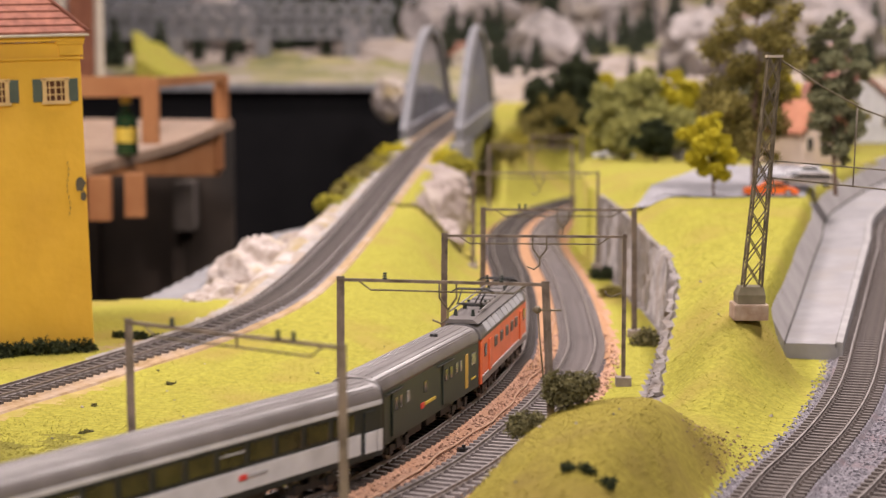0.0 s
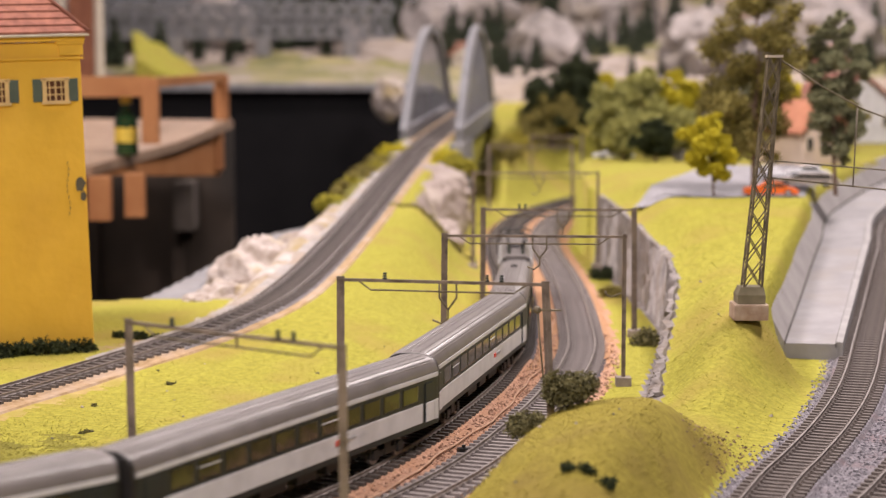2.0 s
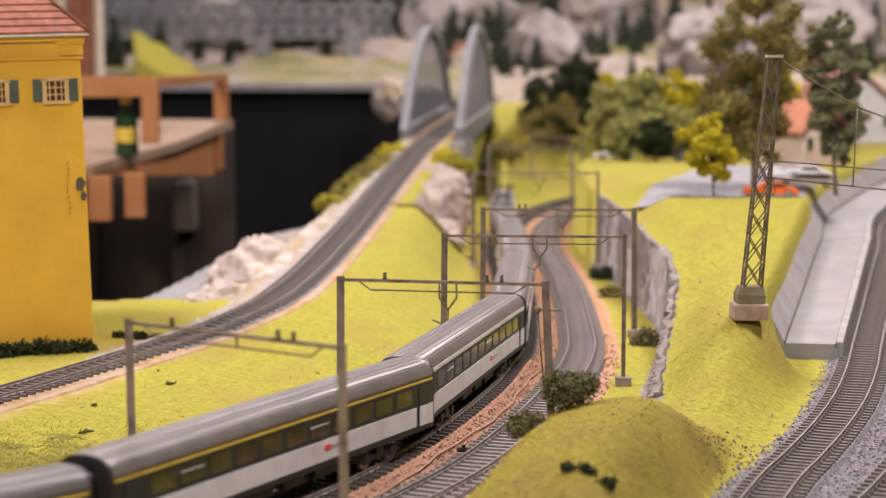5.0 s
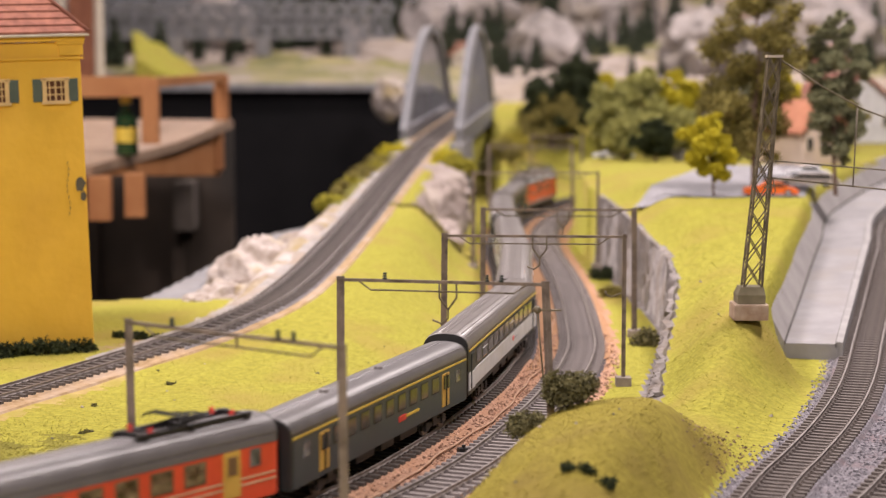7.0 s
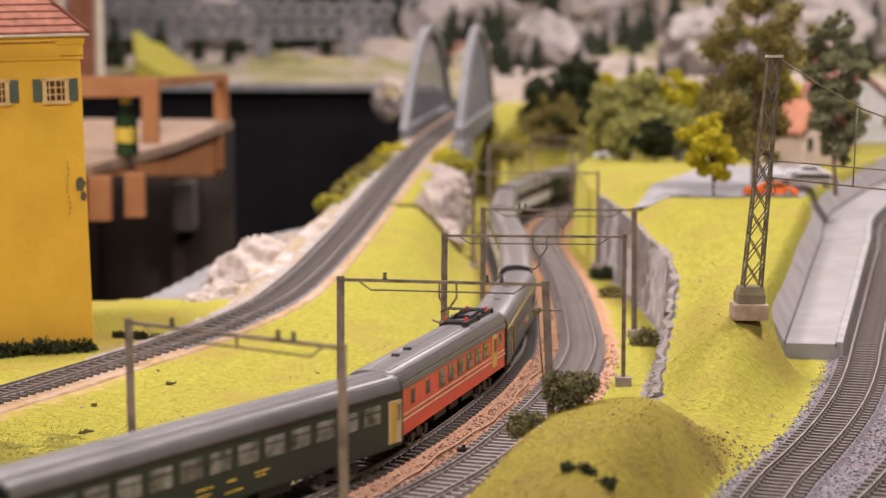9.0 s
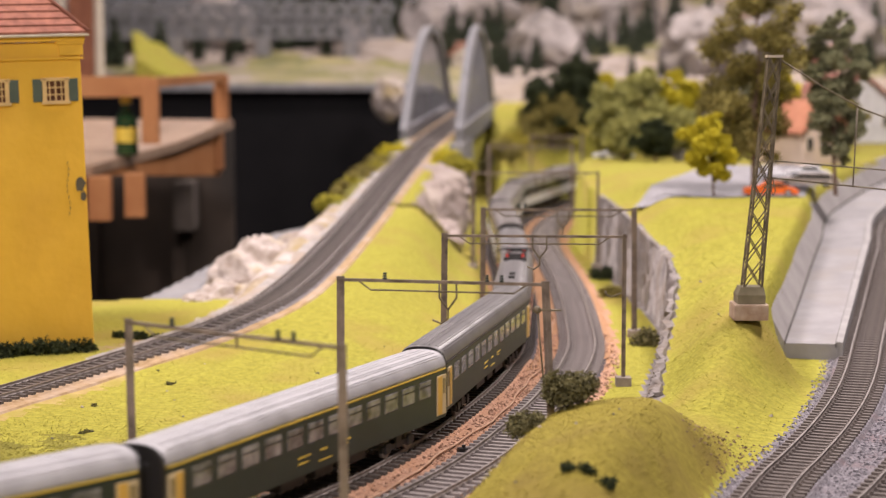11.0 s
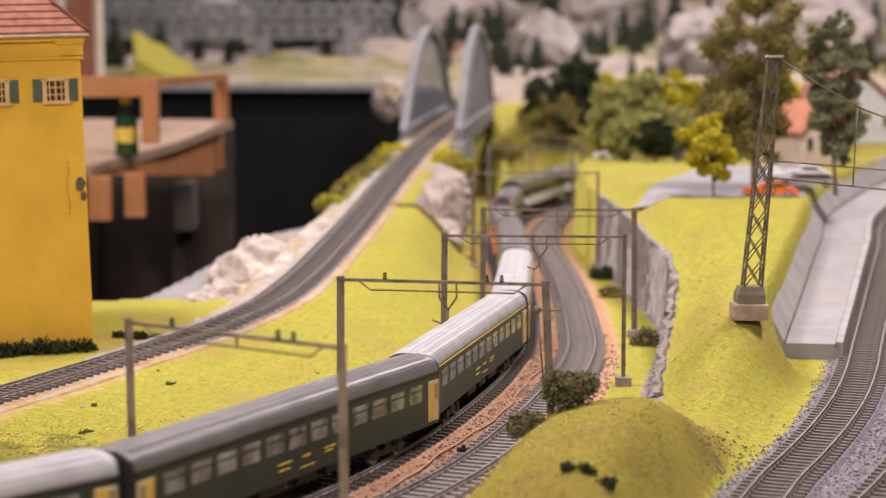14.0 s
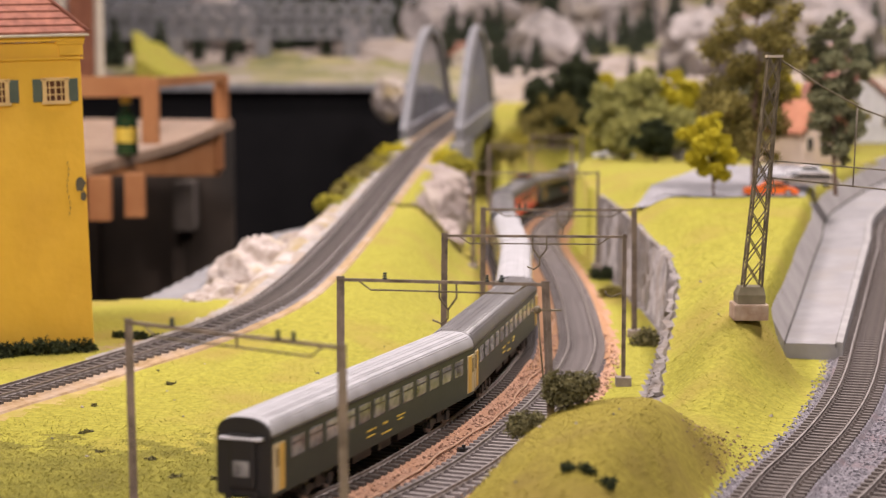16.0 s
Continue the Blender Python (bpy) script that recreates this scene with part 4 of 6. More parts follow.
    for cx, cz, rx, rz in ((-0.0048, 0.1262, 0.0042, 0.0062), (-0.0028, 0.1168, 0.0026, 0.0040)):
        ring = [(cx + rx * rng.uniform(0.6, 1.15) * math.cos(a), cz + rz * rng.uniform(0.6, 1.15) * math.sin(a)) for a in np.linspace(0, 6.283, 12)[:-1]]
        front = [bm.verts.new((min(px, -0.0003), -0.0005, pz)) for px, pz in ring]
        back = [bm.verts.new((min(px, -0.0003), 0.0006, pz)) for px, pz in ring]
        bm.faces.new(front)
        for k in range(11):
            bm.faces.new((front[k], back[k], back[(k + 1) % 11], front[(k + 1) % 11]))
    for k in range(10):
        box(bm, -0.0145 + 0.001 * math.sin(k), -0.0004, 0.103 + k * 0.0042, -0.0140 + 0.001 * math.sin(k), 0.0006, 0.1055 + k * 0.0042)
    part("peeled_patch", bm, PEELED, h, "dark patch of peeled paint")
    return h


# ---- the arch bridge ----
def arch_bridge():
    b = thing("arch_bridge", "grey twin-arch model railway bridge over a dark gap", "bridge")
    A = [Vector((-0.0607, 2.85, 0.108)), Vector((0.0246, 2.85, 0.108))]
    B = [Vector((0.0137, 3.7, 0.124)), Vector((0.0981, 3.7, 0.126))]
    for k in range(2):
        part("girder", bar(bmesh.new(), A[k] + Vector((0, 0, -0.008)), B[k] + Vector((0, 0, -0.008)), 0.012, 0.034), BRIDGE_GREY, b)
    bm = bmesh.new()
    c0, c1 = (A[0] + A[1]) / 2, (B[0] + B[1]) / 2
    bar(bm, c0 + Vector((0, 0, -0.015)), c1 + Vector((0, 0, -0.016)), 0.074, 0.008)
    part("deck", bm, SAND, b, "deck filled with orange-brown gravel")
    for k in range(2):
        bm = bmesh.new()
        pts = []
        for i in range(25):
            t = i / 24
            p = A[k].lerp(B[k], t)
            p.z += 0.160 * 4 * t * (1 - t)
            pts.append(p)
        for p, q in zip(pts, pts[1:]):
            bar(bm, p, q, 0.013, 0.013)
        arch = part("arch_rib", bm, BRIDGE_GREY, b, "grey arch rib")
        for i in range(1, 24):
            p = pts[i]
            q = A[k].lerp(B[k], i / 24)
            part("hanger", tube(bmesh.new(), q, p, 0.0013, None, 6), BRIDGE_GREY, arch)
    for x, y in ((0.022, 2.81), (0.036, 2.95)):
        bm = bmesh.new()
        box(bm, x - 0.012, y - 0.02, -0.45, x + 0.012, y + 0.02, 0.096, 0.003)
        part("pier", bm, CONCRETE, b, "grey concrete pier")
    return b


# ---- plywood frame of the next layout section ----
def plywood_frame():
    f = thing("plywood_frame", "open orange plywood bench frame beside a dark gap", "bench frame")
    bm = bmesh.new()
    pts = [(-0.95, 2.2, 0.045), (-0.72, 2.3, 0.055), (-0.50, 2.6, 0.073), (-0.42, 2.9, 0.093), (-0.366, 3.2, 0.118)]
    for p, q in zip(pts, pts[1:]):
        v = [bm.verts.new(c) for c in ((p[0], p[1], p[2]), (q[0], q[1], q[2]), (q[0] - 0.5, q[1] + 0.1, q[2]), (p[0] - 0.5, p[1] + 0.1, p[2]),
                                       (p[0], p[1], p[2] - 0.014), (q[0], q[1], q[2] - 0.014), (q[0] - 0.5, q[1] + 0.1, q[2] - 0.014), (p[0] - 0.5, p[1] + 0.1, p[2] - 0.014))]
        for a in ((0, 1, 2, 3), (7, 6, 5, 4), (0, 4, 5, 1), (1, 5, 6, 2), (3, 2, 6, 7), (0, 3, 7, 4)):
            bm.faces.new([v[i] for i in a])
    part("deck_board", bm, PALE_WOOD, f, "pale curved plywood deck")
    for x0, y0, z0, x1, y1, z1 in ((-0.442, 2.69, 0.10, -0.418, 2.71, 0.192), (-0.398, 3.19, 0.118, -0.374, 3.21, 0.195), (-0.66, 2.69, 0.1, -0.63, 2.71, 0.192)):
        part("post", box(bmesh.new(), x0, y0, z0, x1, y1, z1, 0.001), WOOD, f)
    bm = bmesh.new()
    bar(bm, (-0.95, 2.52, 0.184), (-0.43, 2.70, 0.184), 0.014, 0.03)
    part("rail_beam", bm, WOOD, f)
    bm = bmesh.new()
    bar(bm, (-0.43, 2.70, 0.189), (-0.384, 3.2, 0.192), 0.014, 0.014)
    part("rail_beam", bm, WOOD, f)
    for x, y, z0, z1, w in ((-0.488, 2.60, -0.005, 0.058, 0.016), (-0.438, 2.60, 0.000, 0.062, 0.014), (-0.392, 3.15, 0.034, 0.106, 0.014)):
        part("lower_post", box(bmesh.new(), x - w, y - 0.01, z0, x + w, y + 0.01, z1, 0.002), WOOD, f)
    v, q = [], [(-0.50, 2.62), (-0.46, 2.76), (-0.432, 2.9), (-0.405, 3.05), (-0.386, 3.17)]
    for x, y in q:
        top, low = float(np.interp(y, [2.6, 2.9, 3.2], [0.073, 0.093, 0.118])) - 0.0142, 0.227 - y * 0.0645
        v += [(x, y, top), (x - 0.012, y, top), (x - 0.012, y, low), (x, y, low)]
    fc = [(4 * i + j, 4 * i + (j + 1) % 4, 4 * i + 4 + (j + 1) % 4, 4 * i + 4 + j) for i in range(4) for j in range(4)] + [(0, 1, 2, 3), (19, 18, 17, 16)]
    pydata("side_girder", v, fc, WOOD, f)
    return f


def dark_cabinet():
    brown = mat("dark_brown_board", (0.032, 0.022, 0.015), (0.058, 0.040, 0.028), 9, 0.7, c3=(0.022, 0.016, 0.012), scale3=4)
    c = thing("dark_cabinet", "dark brown board cabinet below the plywood frame", "cabinet")
    part("side_board", box(bmesh.new(), -1.3, 3.42, -0.9, -0.392, 3.44, 0.10, 0.002), brown, c)
    part("post", box(bmesh.new(), -0.50, 3.37, -0.9, -0.478, 3.40, 0.09, 0.002), brown, c)
    part("post", box(bmesh.new(), -0.66, 3.37, -0.9, -0.638, 3.40, 0.09, 0.002), brown, c)
    part("bracket", box(bmesh.new(), -0.492, 3.33, -0.09, -0.455, 3.42, 0.0, 0.004), mat("grey_brown_board", (0.07, 0.055, 0.045), (0.11, 0.09, 0.075), 20, 0.8), c, "grey-brown bracket")


def bottle():
    b = thing("green_bottle", "dark green bottle with yellow label on a plywood deck", "bottle", pose(-0.470, 2.72, 0.083))
    g = mat("dark_green_glass", (0.01, 0.03, 0.012), (0.02, 0.05, 0.02), 20, 0.1)
    bm = bmesh.new()
    for z0, z1, r0, r1 in ((0, 0.05, 0.017, 0.017), (0.05, 0.066, 0.017, 0.0075), (0.066, 0.092, 0.0075, 0.007)):
        tube(bm, (0, 0, z0), (0, 0, z1), r0, r1, 20)
    part("body", bm, g, b)
    part("label", tube(bmesh.new(), (0, 0, 0.018), (0, 0, 0.040), 0.0174, None, 20), GOLD, b, "yellow paper label")
    part("neck_foil", tube(bmesh.new(), (0, 0, 0.075), (0, 0, 0.093), 0.0079, None, 16), GOLD, b)


# ---- lattice mast with its cross wires ----
def lattice_mast():
    m = thing("lattice_mast", "tall brown steel lattice mast on a concrete block", "lattice mast", pose(0.2193, 1.30, 0.0465))
    top, bot, H, tilt = 0.0040, 0.0064, 0.181, 0.0145
    z0 = 0.017

    def leg(sx, sy, z):
        k = (z - z0) / (H - z0)
        r = bot + (top - bot) * k
        return Vector((sx * r + tilt * z / H, sy * r, z))
    for sx in (-1, 1):
        for sy in (-1, 1):
            part("leg", bar(bmesh.new(), leg(sx, sy, z0 - 0.004), leg(sx, sy, H), 0.0013), DARK_MAST, m)
    n = 9
    for i in range(n):
        a, c = z0 + (H - z0) * i / n, z0 + (H - z0) * (i + 1) / n
        for s in (-1, 1):
            for p, q in ((leg(-1, s, a), leg(1, s, c)), (leg(1, s, a), leg(-1, s, c)), (leg(s, -1, a), leg(s, 1, c)), (leg(s, 1, a), leg(s, -1, c))):
                part("brace", bar(bmesh.new(), p, q, 0.0008), DARK_MAST, m)
    bm = bmesh.new()
    box(bm, -0.0055 + tilt, -0.0055, H - 0.001, 0.0055 + tilt, 0.0055, H + 0.0008)
    part("cap", bm, PALE, m)
    v = [(-0.0098, -0.0098, 0.0055), (0.0098, -0.0098, 0.0055), (0.0098, 0.0098, 0.0055), (-0.0098, 0.0098, 0.0055), (-0.0098, -0.0098, 0.012), (0.0098, -0.0098, 0.012), (0.0098, 0.0098, 0.012), (-0.0098, 0.0098, 0.012),
         (-0.0075, -0.0075, 0.0175), (0.009, -0.0075, 0.0175), (0.009, 0.0075, 0.0175), (-0.0075, 0.0075, 0.0175)]
    f = [(3, 2, 1, 0), (8, 9, 10, 11)] + [(i, (i + 1) % 4, 4 + (i + 1) % 4, 4 + i) for i in range(4)] + [(4 + i, 4 + (i + 1) % 4, 8 + (i + 1) % 4, 8 + i) for i in range(4)]
    pydata("foot_plate", v, f, mat("olive_grey_block", (0.14, 0.12, 0.07), (0.22, 0.19, 0.12), 80, 0.8), m, "olive-grey block")
    part("plinth", box(bmesh.new(), -0.0125, -0.0125, -0.006, 0.0120, 0.0125, 0.0055, 0.0012), mat("brown_plaster_block", (0.30, 0.20, 0.14), (0.46, 0.36, 0.28), 120, 0.9, 0.001), m, "flaking brown plinth")
    w = thing("cross_span_wires", "thin brown cross-span wires hung from a lattice mast", "catenary wires")
    bm = bmesh.new()
    P = [(0.2365, 1.30, 0.2262), (0.270, 1.30, 0.205), (0.298, 1.30, 0.190), (0.330, 1.30, 0.178), (0.40, 1.30, 0.160)]
    bent(bm, P, 0.0006)
    part("carrier_wire", bm, DARK_MAST, w)
    part("cross_wire", bent(bmesh.new(), [(0.2355, 1.30, 0.1535), (0.32, 1.30, 0.1465), (0.40, 1.30, 0.142)], 0.0006), DARK_MAST, w)
    part("cross_wire", bent(bmesh.new(), [(0.2335, 1.30, 0.1415), (0.32, 1.30, 0.1325), (0.40, 1.30, 0.1255)], 0.0006), DARK_MAST, w)
    part("hanger_wire", bent(bmesh.new(), [(0.2935, 1.30, 0.1915), (0.2915, 1.30, 0.1345)], 0.0005), MAST, w)
    part("hanger_wire", bent(bmesh.new(), [(0.2345, 1.30, 0.141), (0.2365, 1.30, 0.132), (0.2350, 1.30, 0.129), (0.2335, 1.30, 0.132), (0.2345, 1.30, 0.136)], 0.0004), DARK_MAST, w)


# ---- platform beside the yard ----
JOINT = mat("dark_joint", (0.05, 0.045, 0.042), (0.11, 0.10, 0.095), 120, 0.9)


def platform():
    p = thing("platform", "grey concrete model platform with a pale side wall", "platform")
    ys = np.linspace(1.36, 2.6, 26)

    def at(y, off, up):
        s = np.interp(y, YARD.p[:, 1], YARD.s)
        q = YARD.at(s) - YARD.side(s) * off
        return Vector((q.x, q.y, q.z + up))

    def loft(name, prof, material, label=""):
        v, f, k = [], [], len(prof)
        for y in ys:
            grow = 1 + 0.25 * (y - 1.36)
            v += [at(y, o * grow, u) for o, u in prof]
        for i in range(len(ys) - 1):
            for j in range(k):
                f.append((i * k + j, i * k + (j + 1) % k, (i + 1) * k + (j + 1) % k, (i + 1) * k + j))
        f += [tuple(range(k)), tuple((len(ys) - 1) * k + j for j in range(k))[::-1]]
        return pydata(name, v, f, material, p, label)
    loft("joint", [(0.0214, 0.003), (0.0214, 0.0064), (0.0222, 0.0062), (0.0222, 0.003)], JOINT, "dark gap behind the edge stone")
    loft("slab", [(0.0185, -0.012), (0.0185, 0.0045), (0.0205, 0.0058), (0.062, 0.0050), (0.062, -0.012)], mat("pale_grey_slab", (0.225, 0.218, 0.228), (0.30, 0.29, 0.298), 40, 0.85, 0.0006, 200, c3=(0.26, 0.243, 0.235), scale3=18))
    loft("edge_stone", [(0.0165, -0.012), (0.0165, 0.0072), (0.0215, 0.0076), (0.0215, -0.004)], mat("pale_edge_stone", (0.25, 0.24, 0.24), (0.34, 0.33, 0.33), 50, 0.85, 0.0005, 200), "pale platform edge")
    loft("side_wall", [(0.058, -0.012), (0.060, 0.0060), (0.0735, 0.031), (0.0765, 0.031), (0.0765, -0.012)], mat("off_white_wall", (0.27, 0.255, 0.25), (0.37, 0.35, 0.342), 35, 0.85, 0.0005, 200), "off-white sloping side wall")
    loft("joint", [(0.0590, 0.004), (0.0590, 0.0061), (0.0602, 0.0068), (0.0602, 0.004)], JOINT, "dark gap along the side wall")
    return p


# ---- retaining wall below the meadow ----
def retaining_wall():
    v, f, idx = [], [], []
    ys = np.concatenate([np.linspace(1.24, 1.6, 60), np.linspace(1.6, 2.09, 40)[1:]])
    rng = np.random.RandomState(4)
    rows = 9
    for y in ys:
        x = float(wall_x(y))
        zt = float(np.interp(y, [1.24, 1.27, 1.4, 1.5, 1.6, 2.15, 2.35, 2.6], [-0.004, 0.0, 0.026, 0.044, 0.053, 0.072, 0.085, 0.086])) + rng.uniform(-0.003, 0.002) * (1 if y < 1.65 else 0.2)
        rough = 0.0035 if y < 1.55 else 0.0012
        for k in range(rows):
            u = k / (rows - 1)
            v.append((x + 0.002 - 0.010 * (1 - u) * 0.4 + rng.uniform(-rough, rough), y + rng.uniform(-rough, rough) * 0.5, -0.014 + (zt + 0.014) * u))
        v.append((x + 0.006 + rng.uniform(-rough, rough) * 0.6, y, zt + 0.0005))
        v.append((x + 0.014, y, -0.014))
    k = rows + 2
    for i in range(len(ys) - 1):
        for j in range(k - 1):
            f.append((i * k + j, (i + 1) * k + j, (i + 1) * k + j + 1, i * k + j + 1))
    f += [tuple(range(k)), tuple((len(ys) - 1) * k + j for j in range(k))[::-1]]
    w = pydata("retaining_wall", v, f, WALL_STONE)
    return tagged(w, "rough grey stone retaining wall below a meadow", "retaining wall", kind="structure")


# ---- car park, cars and houses behind the meadow ----
def car_park():
    nu, nv, verts, faces = 22, 22, [], []
    for j in range(nv):
        y = 1.905 + 0.44 * j / (nv - 1)
        x0, x1 = 0.199 + 0.15 * (j / (nv - 1)) ** 1.2, 0.385 + 0.10 * j / (nv - 1)
        X = np.linspace(x0, x1, nu)
        Z = ground_height(X, np.full(nu, y))[0]
        verts += [(x, y, z + 0.0012) for x, z in zip(X, np.maximum(Z, 0.07))]
    for j in range(nv - 1):
        for i in range(nu - 1):
            a = j * nu + i
            faces.append((a, a + 1, a + nu + 1, a + nu))
    tagged(pydata("road", verts, faces, mat("pale_grey_road", (0.22, 0.215, 0.23), (0.31, 0.30, 0.32), 60, 0.85)), "pale grey car park on the meadow", "road", kind="structure")


def model_car(label, paint_mat, m, L=0.049, wagon=False):
    c = thing("model_car", label, "car", m, group="parked model cars")
    prof = [(-0.5, 0.16), (-0.5, 0.42), (-0.46, 0.50), (-0.30 if not wagon else -0.46, 0.56), (-0.20 if not wagon else -0.42, 0.86), (0.10, 0.88), (0.24, 0.58), (0.46, 0.50), (0.5, 0.40), (0.5, 0.16)]
    v, f = [], []
    for s in (-1, 1):
        for x, z in prof:
            inset = 0.78 if z > 0.7 else 1.0
            v.append((x * L, s * 0.0098 * inset, z * 0.0165))
    n = len(prof)
    f = [tuple(range(n)), tuple(range(n, 2 * n))[::-1]] + [(i, n + i, n + (i + 1) % n, (i + 1) % n) for i in range(n)]
    pydata("body", v, f, paint_mat, c)
    for s in (-1, 1):
        xb = -0.26 if not wagon else -0.42
        v = [(xb * L, s * 0.0100, 0.0098), (0.20 * L, s * 0.0100, 0.0098), (0.09 * L, s * 0.0084, 0.0136), ((xb + 0.07) * L, s * 0.0084, 0.0136)]
        v += [(x, y - s * 0.001, z) for x, y, z in v]
        pydata("side_window", v, [(0, 1, 2, 3), (7, 6, 5, 4), (0, 4, 5, 1), (1, 5, 6, 2), (2, 6, 7, 3), (3, 7, 4, 0)], DARK_WINDOW, c)
        for x in (-0.31, 0.31):
            w = part("wheel", tube(bmesh.new(), (x * L, s * 0.0075, 0.0036), (x * L, s * 0.0101, 0.0036), 0.0036, None, 16), BLACK, c, "black tyre")
            part("rim", tube(bmesh.new(), (x * L, s * 0.0098, 0.0036), (x * L, s * 0.0105, 0.0036), 0.0020, None, 12), ROOF_SILVER, w)
    return c


def gable_house(name, label, m, w, d, h, rise, wall_mat, roof_mat, nwin=3):
    b = thing(name, label, "house", m)
    v = [(-w, 0, 0), (w, 0, 0), (w, 0, h), (0, 0, h + rise), (-w, 0, h), (-w, d, 0), (w, d, 0), (w, d, h), (0, d, h + rise), (-w, d, h)]
    pydata("wall", v, [(0, 1, 2, 3, 4), (9, 8, 7, 6, 5), (1, 6, 7, 2), (0, 4, 9, 5), (0, 5, 6, 1)], wall_mat, b)
    for s in (-1, 1):
        bm = bmesh.new()
        a, c = Vector((0, d / 2, h + rise + 0.003)), Vector((s * (w + 0.01), d / 2, h - 0.006))
        dd = c - a
        mm = Matrix.Translation((a + c) / 2) @ Matrix.Rotation(math.atan2(-dd.z, dd.x), 4, "Y")
        box(bm, -dd.length / 2, -d / 2 - 0.008, -0.002, dd.length / 2, d / 2 + 0.008, 0.002, 0, mm)
        part("roof", bm, roof_mat, b)
    for i in range(nwin):
        x = -w + 2 * w * (i + 0.5) / nwin
        win = part("window", box(bmesh.new(), x - 0.006, -0.0015, h * 0.45, x + 0.006, 0.001, h * 0.8), PALE, b)
        part("pane", box(bmesh.new(), x - 0.0045, -0.0022, h * 0.48, x + 0.0045, 0.0, h * 0.77), DARK_WINDOW, win)
    return b


def village():
    car_park()
    model_car("small orange model car parked on grey road", paint("orange_car_paint", (0.75, 0.14, 0.02), 0.3), pose(0.345, 1.925, 0.0815, 0, 0, 176), 0.056)
    model_car("cream model car parked behind an orange one", paint("cream_car_paint", (0.62, 0.55, 0.48), 0.3), pose(0.398, 2.00, 0.086, 0, 0, 160), 0.070, wagon=True)
    model_car("white model car parked beside a house", WHITE_BAND, pose(0.425, 2.13, 0.087, 0, 0, 168))
    model_car("pale grey model car on the car park", ROOF_SILVER, pose(0.375, 2.10, 0.087, 0, 0, 100))
    model_car("white model van parked by trees", WHITE_BAND, pose(0.235, 2.52, 0.087, 0, 0, 185), 0.055, True)
    model_car("grey model car near the trees", ROOF_GREY, pose(0.33, 2.45, 0.087, 0, 0, 120))
    plaster = mat("cream_plaster", (0.55, 0.44, 0.34), (0.66, 0.54, 0.43), 40, 0.9)
    slate = mat("grey_slate_roof", (0.16, 0.15, 0.16), (0.26, 0.25, 0.26), 60, 0.8)
    orange_roof = mat("orange_tile_roof", (0.34, 0.13, 0.07), (0.45, 0.20, 0.115), 80, 0.8)
    gable_house("village_house", "cream model house with orange tiled roof", pose(0.487, 2.35, 0.084, 0, 0, 35), 0.037, 0.08, 0.052, 0.032, plaster, orange_roof)
    gable_house("village_house", "grey model house with slate roof", pose(0.345, 2.62, 0.084, 0, 0, 10), 0.035, 0.08, 0.036, 0.022, mat("blue_grey_plaster", (0.36, 0.38, 0.42), (0.5, 0.5, 0.54), 40, 0.9), slate)
    gable_house("village_house", "pale model house with grey roof", pose(0.45, 2.85, 0.086, 0, 0, -15), 0.04, 0.12, 0.05, 0.035, plaster, slate)
    gable_house("village_house", "white model house with brown roof on the hill", pose(0.66, 2.9, 0.088, 0, 0, 20), 0.07, 0.12, 0.06, 0.05, WHITE_BAND, ROOF_TILE)


tower_house()
arch_bridge()
plywood_frame()
dark_cabinet()
bottle()
lattice_mast()
platform()
retaining_wall()
village()


# ---- plaster rocks left of the branch ----
def rock(x, y, z, r, seed, stretch=(1.2, 1.3, 0.8), material=None, label="whitish plaster rock beside the climbing track", group="rocks on the embankment"):
    bm = bmesh.new()
    bmesh.ops.create_icosphere(bm, subdivisions=5, radius=1.0)
    off = Vector((seed * 3.1, seed * 1.7, 0))
    for v in bm.verts:
        p = v.co.copy()
        n = noise.multi_fractal(p * 1.2 + off, 0.9, 2.2, 6) * 0.13 + (0.25 - abs(noise.noise(p * 2.0 + off))) * 0.34 + (0.2 - abs(noise.noise(p * 5.0 + off))) * 0.12 - 0.14
        v.co = p * (1 + n)
        v.co = Vector((v.co.x * stretch[0], v.co.y * stretch[1], v.co.z * stretch[2])) * r
    for f in bm.faces:
        f.smooth = True
    ob = part("rock", bm, material or ROCK)
    ob.matrix_world = pose(x, y, z, 0, 0, seed * 40)
    return tagged(ob, label, "rock", group=group)


DOME = [(-0.184, 1.855, -0.008, 0.049, (1.0, 1.3, 1.02)), (-0.215, 1.775, -0.012, 0.026, (1.5, 1.1, 0.75)), (-0.172, 1.775, -0.008, 0.026, (1.3, 1.2, 0.7)), (-0.236, 1.735, -0.006, 0.011, (1.3, 1.2, 0.8)),
        (-0.158, 1.955, 0.010, 0.030, (0.9, 1.4, 0.9)), (-0.148, 2.06, 0.014, 0.020, (0.9, 1.5, 0.9))]
for i, (x, y, z, r, st) in enumerate(DOME):
    rock(x, y, z, r, i + 1, st)
for i, (x, y, z, r, st) in enumerate([(-0.004, 2.36, 0.022, 0.036, (0.9, 2.2, 1.25)), (0.000, 2.26, 0.000, 0.024, (0.9, 2.0, 1.1)), (-0.020, 2.50, 0.044, 0.032, (0.9, 2.0, 1.1))]):
    rock(x, y, z, r, i + 31, st, CLIFF, "pinkish plaster rock slope between two tracks", "rock slope between the tracks")


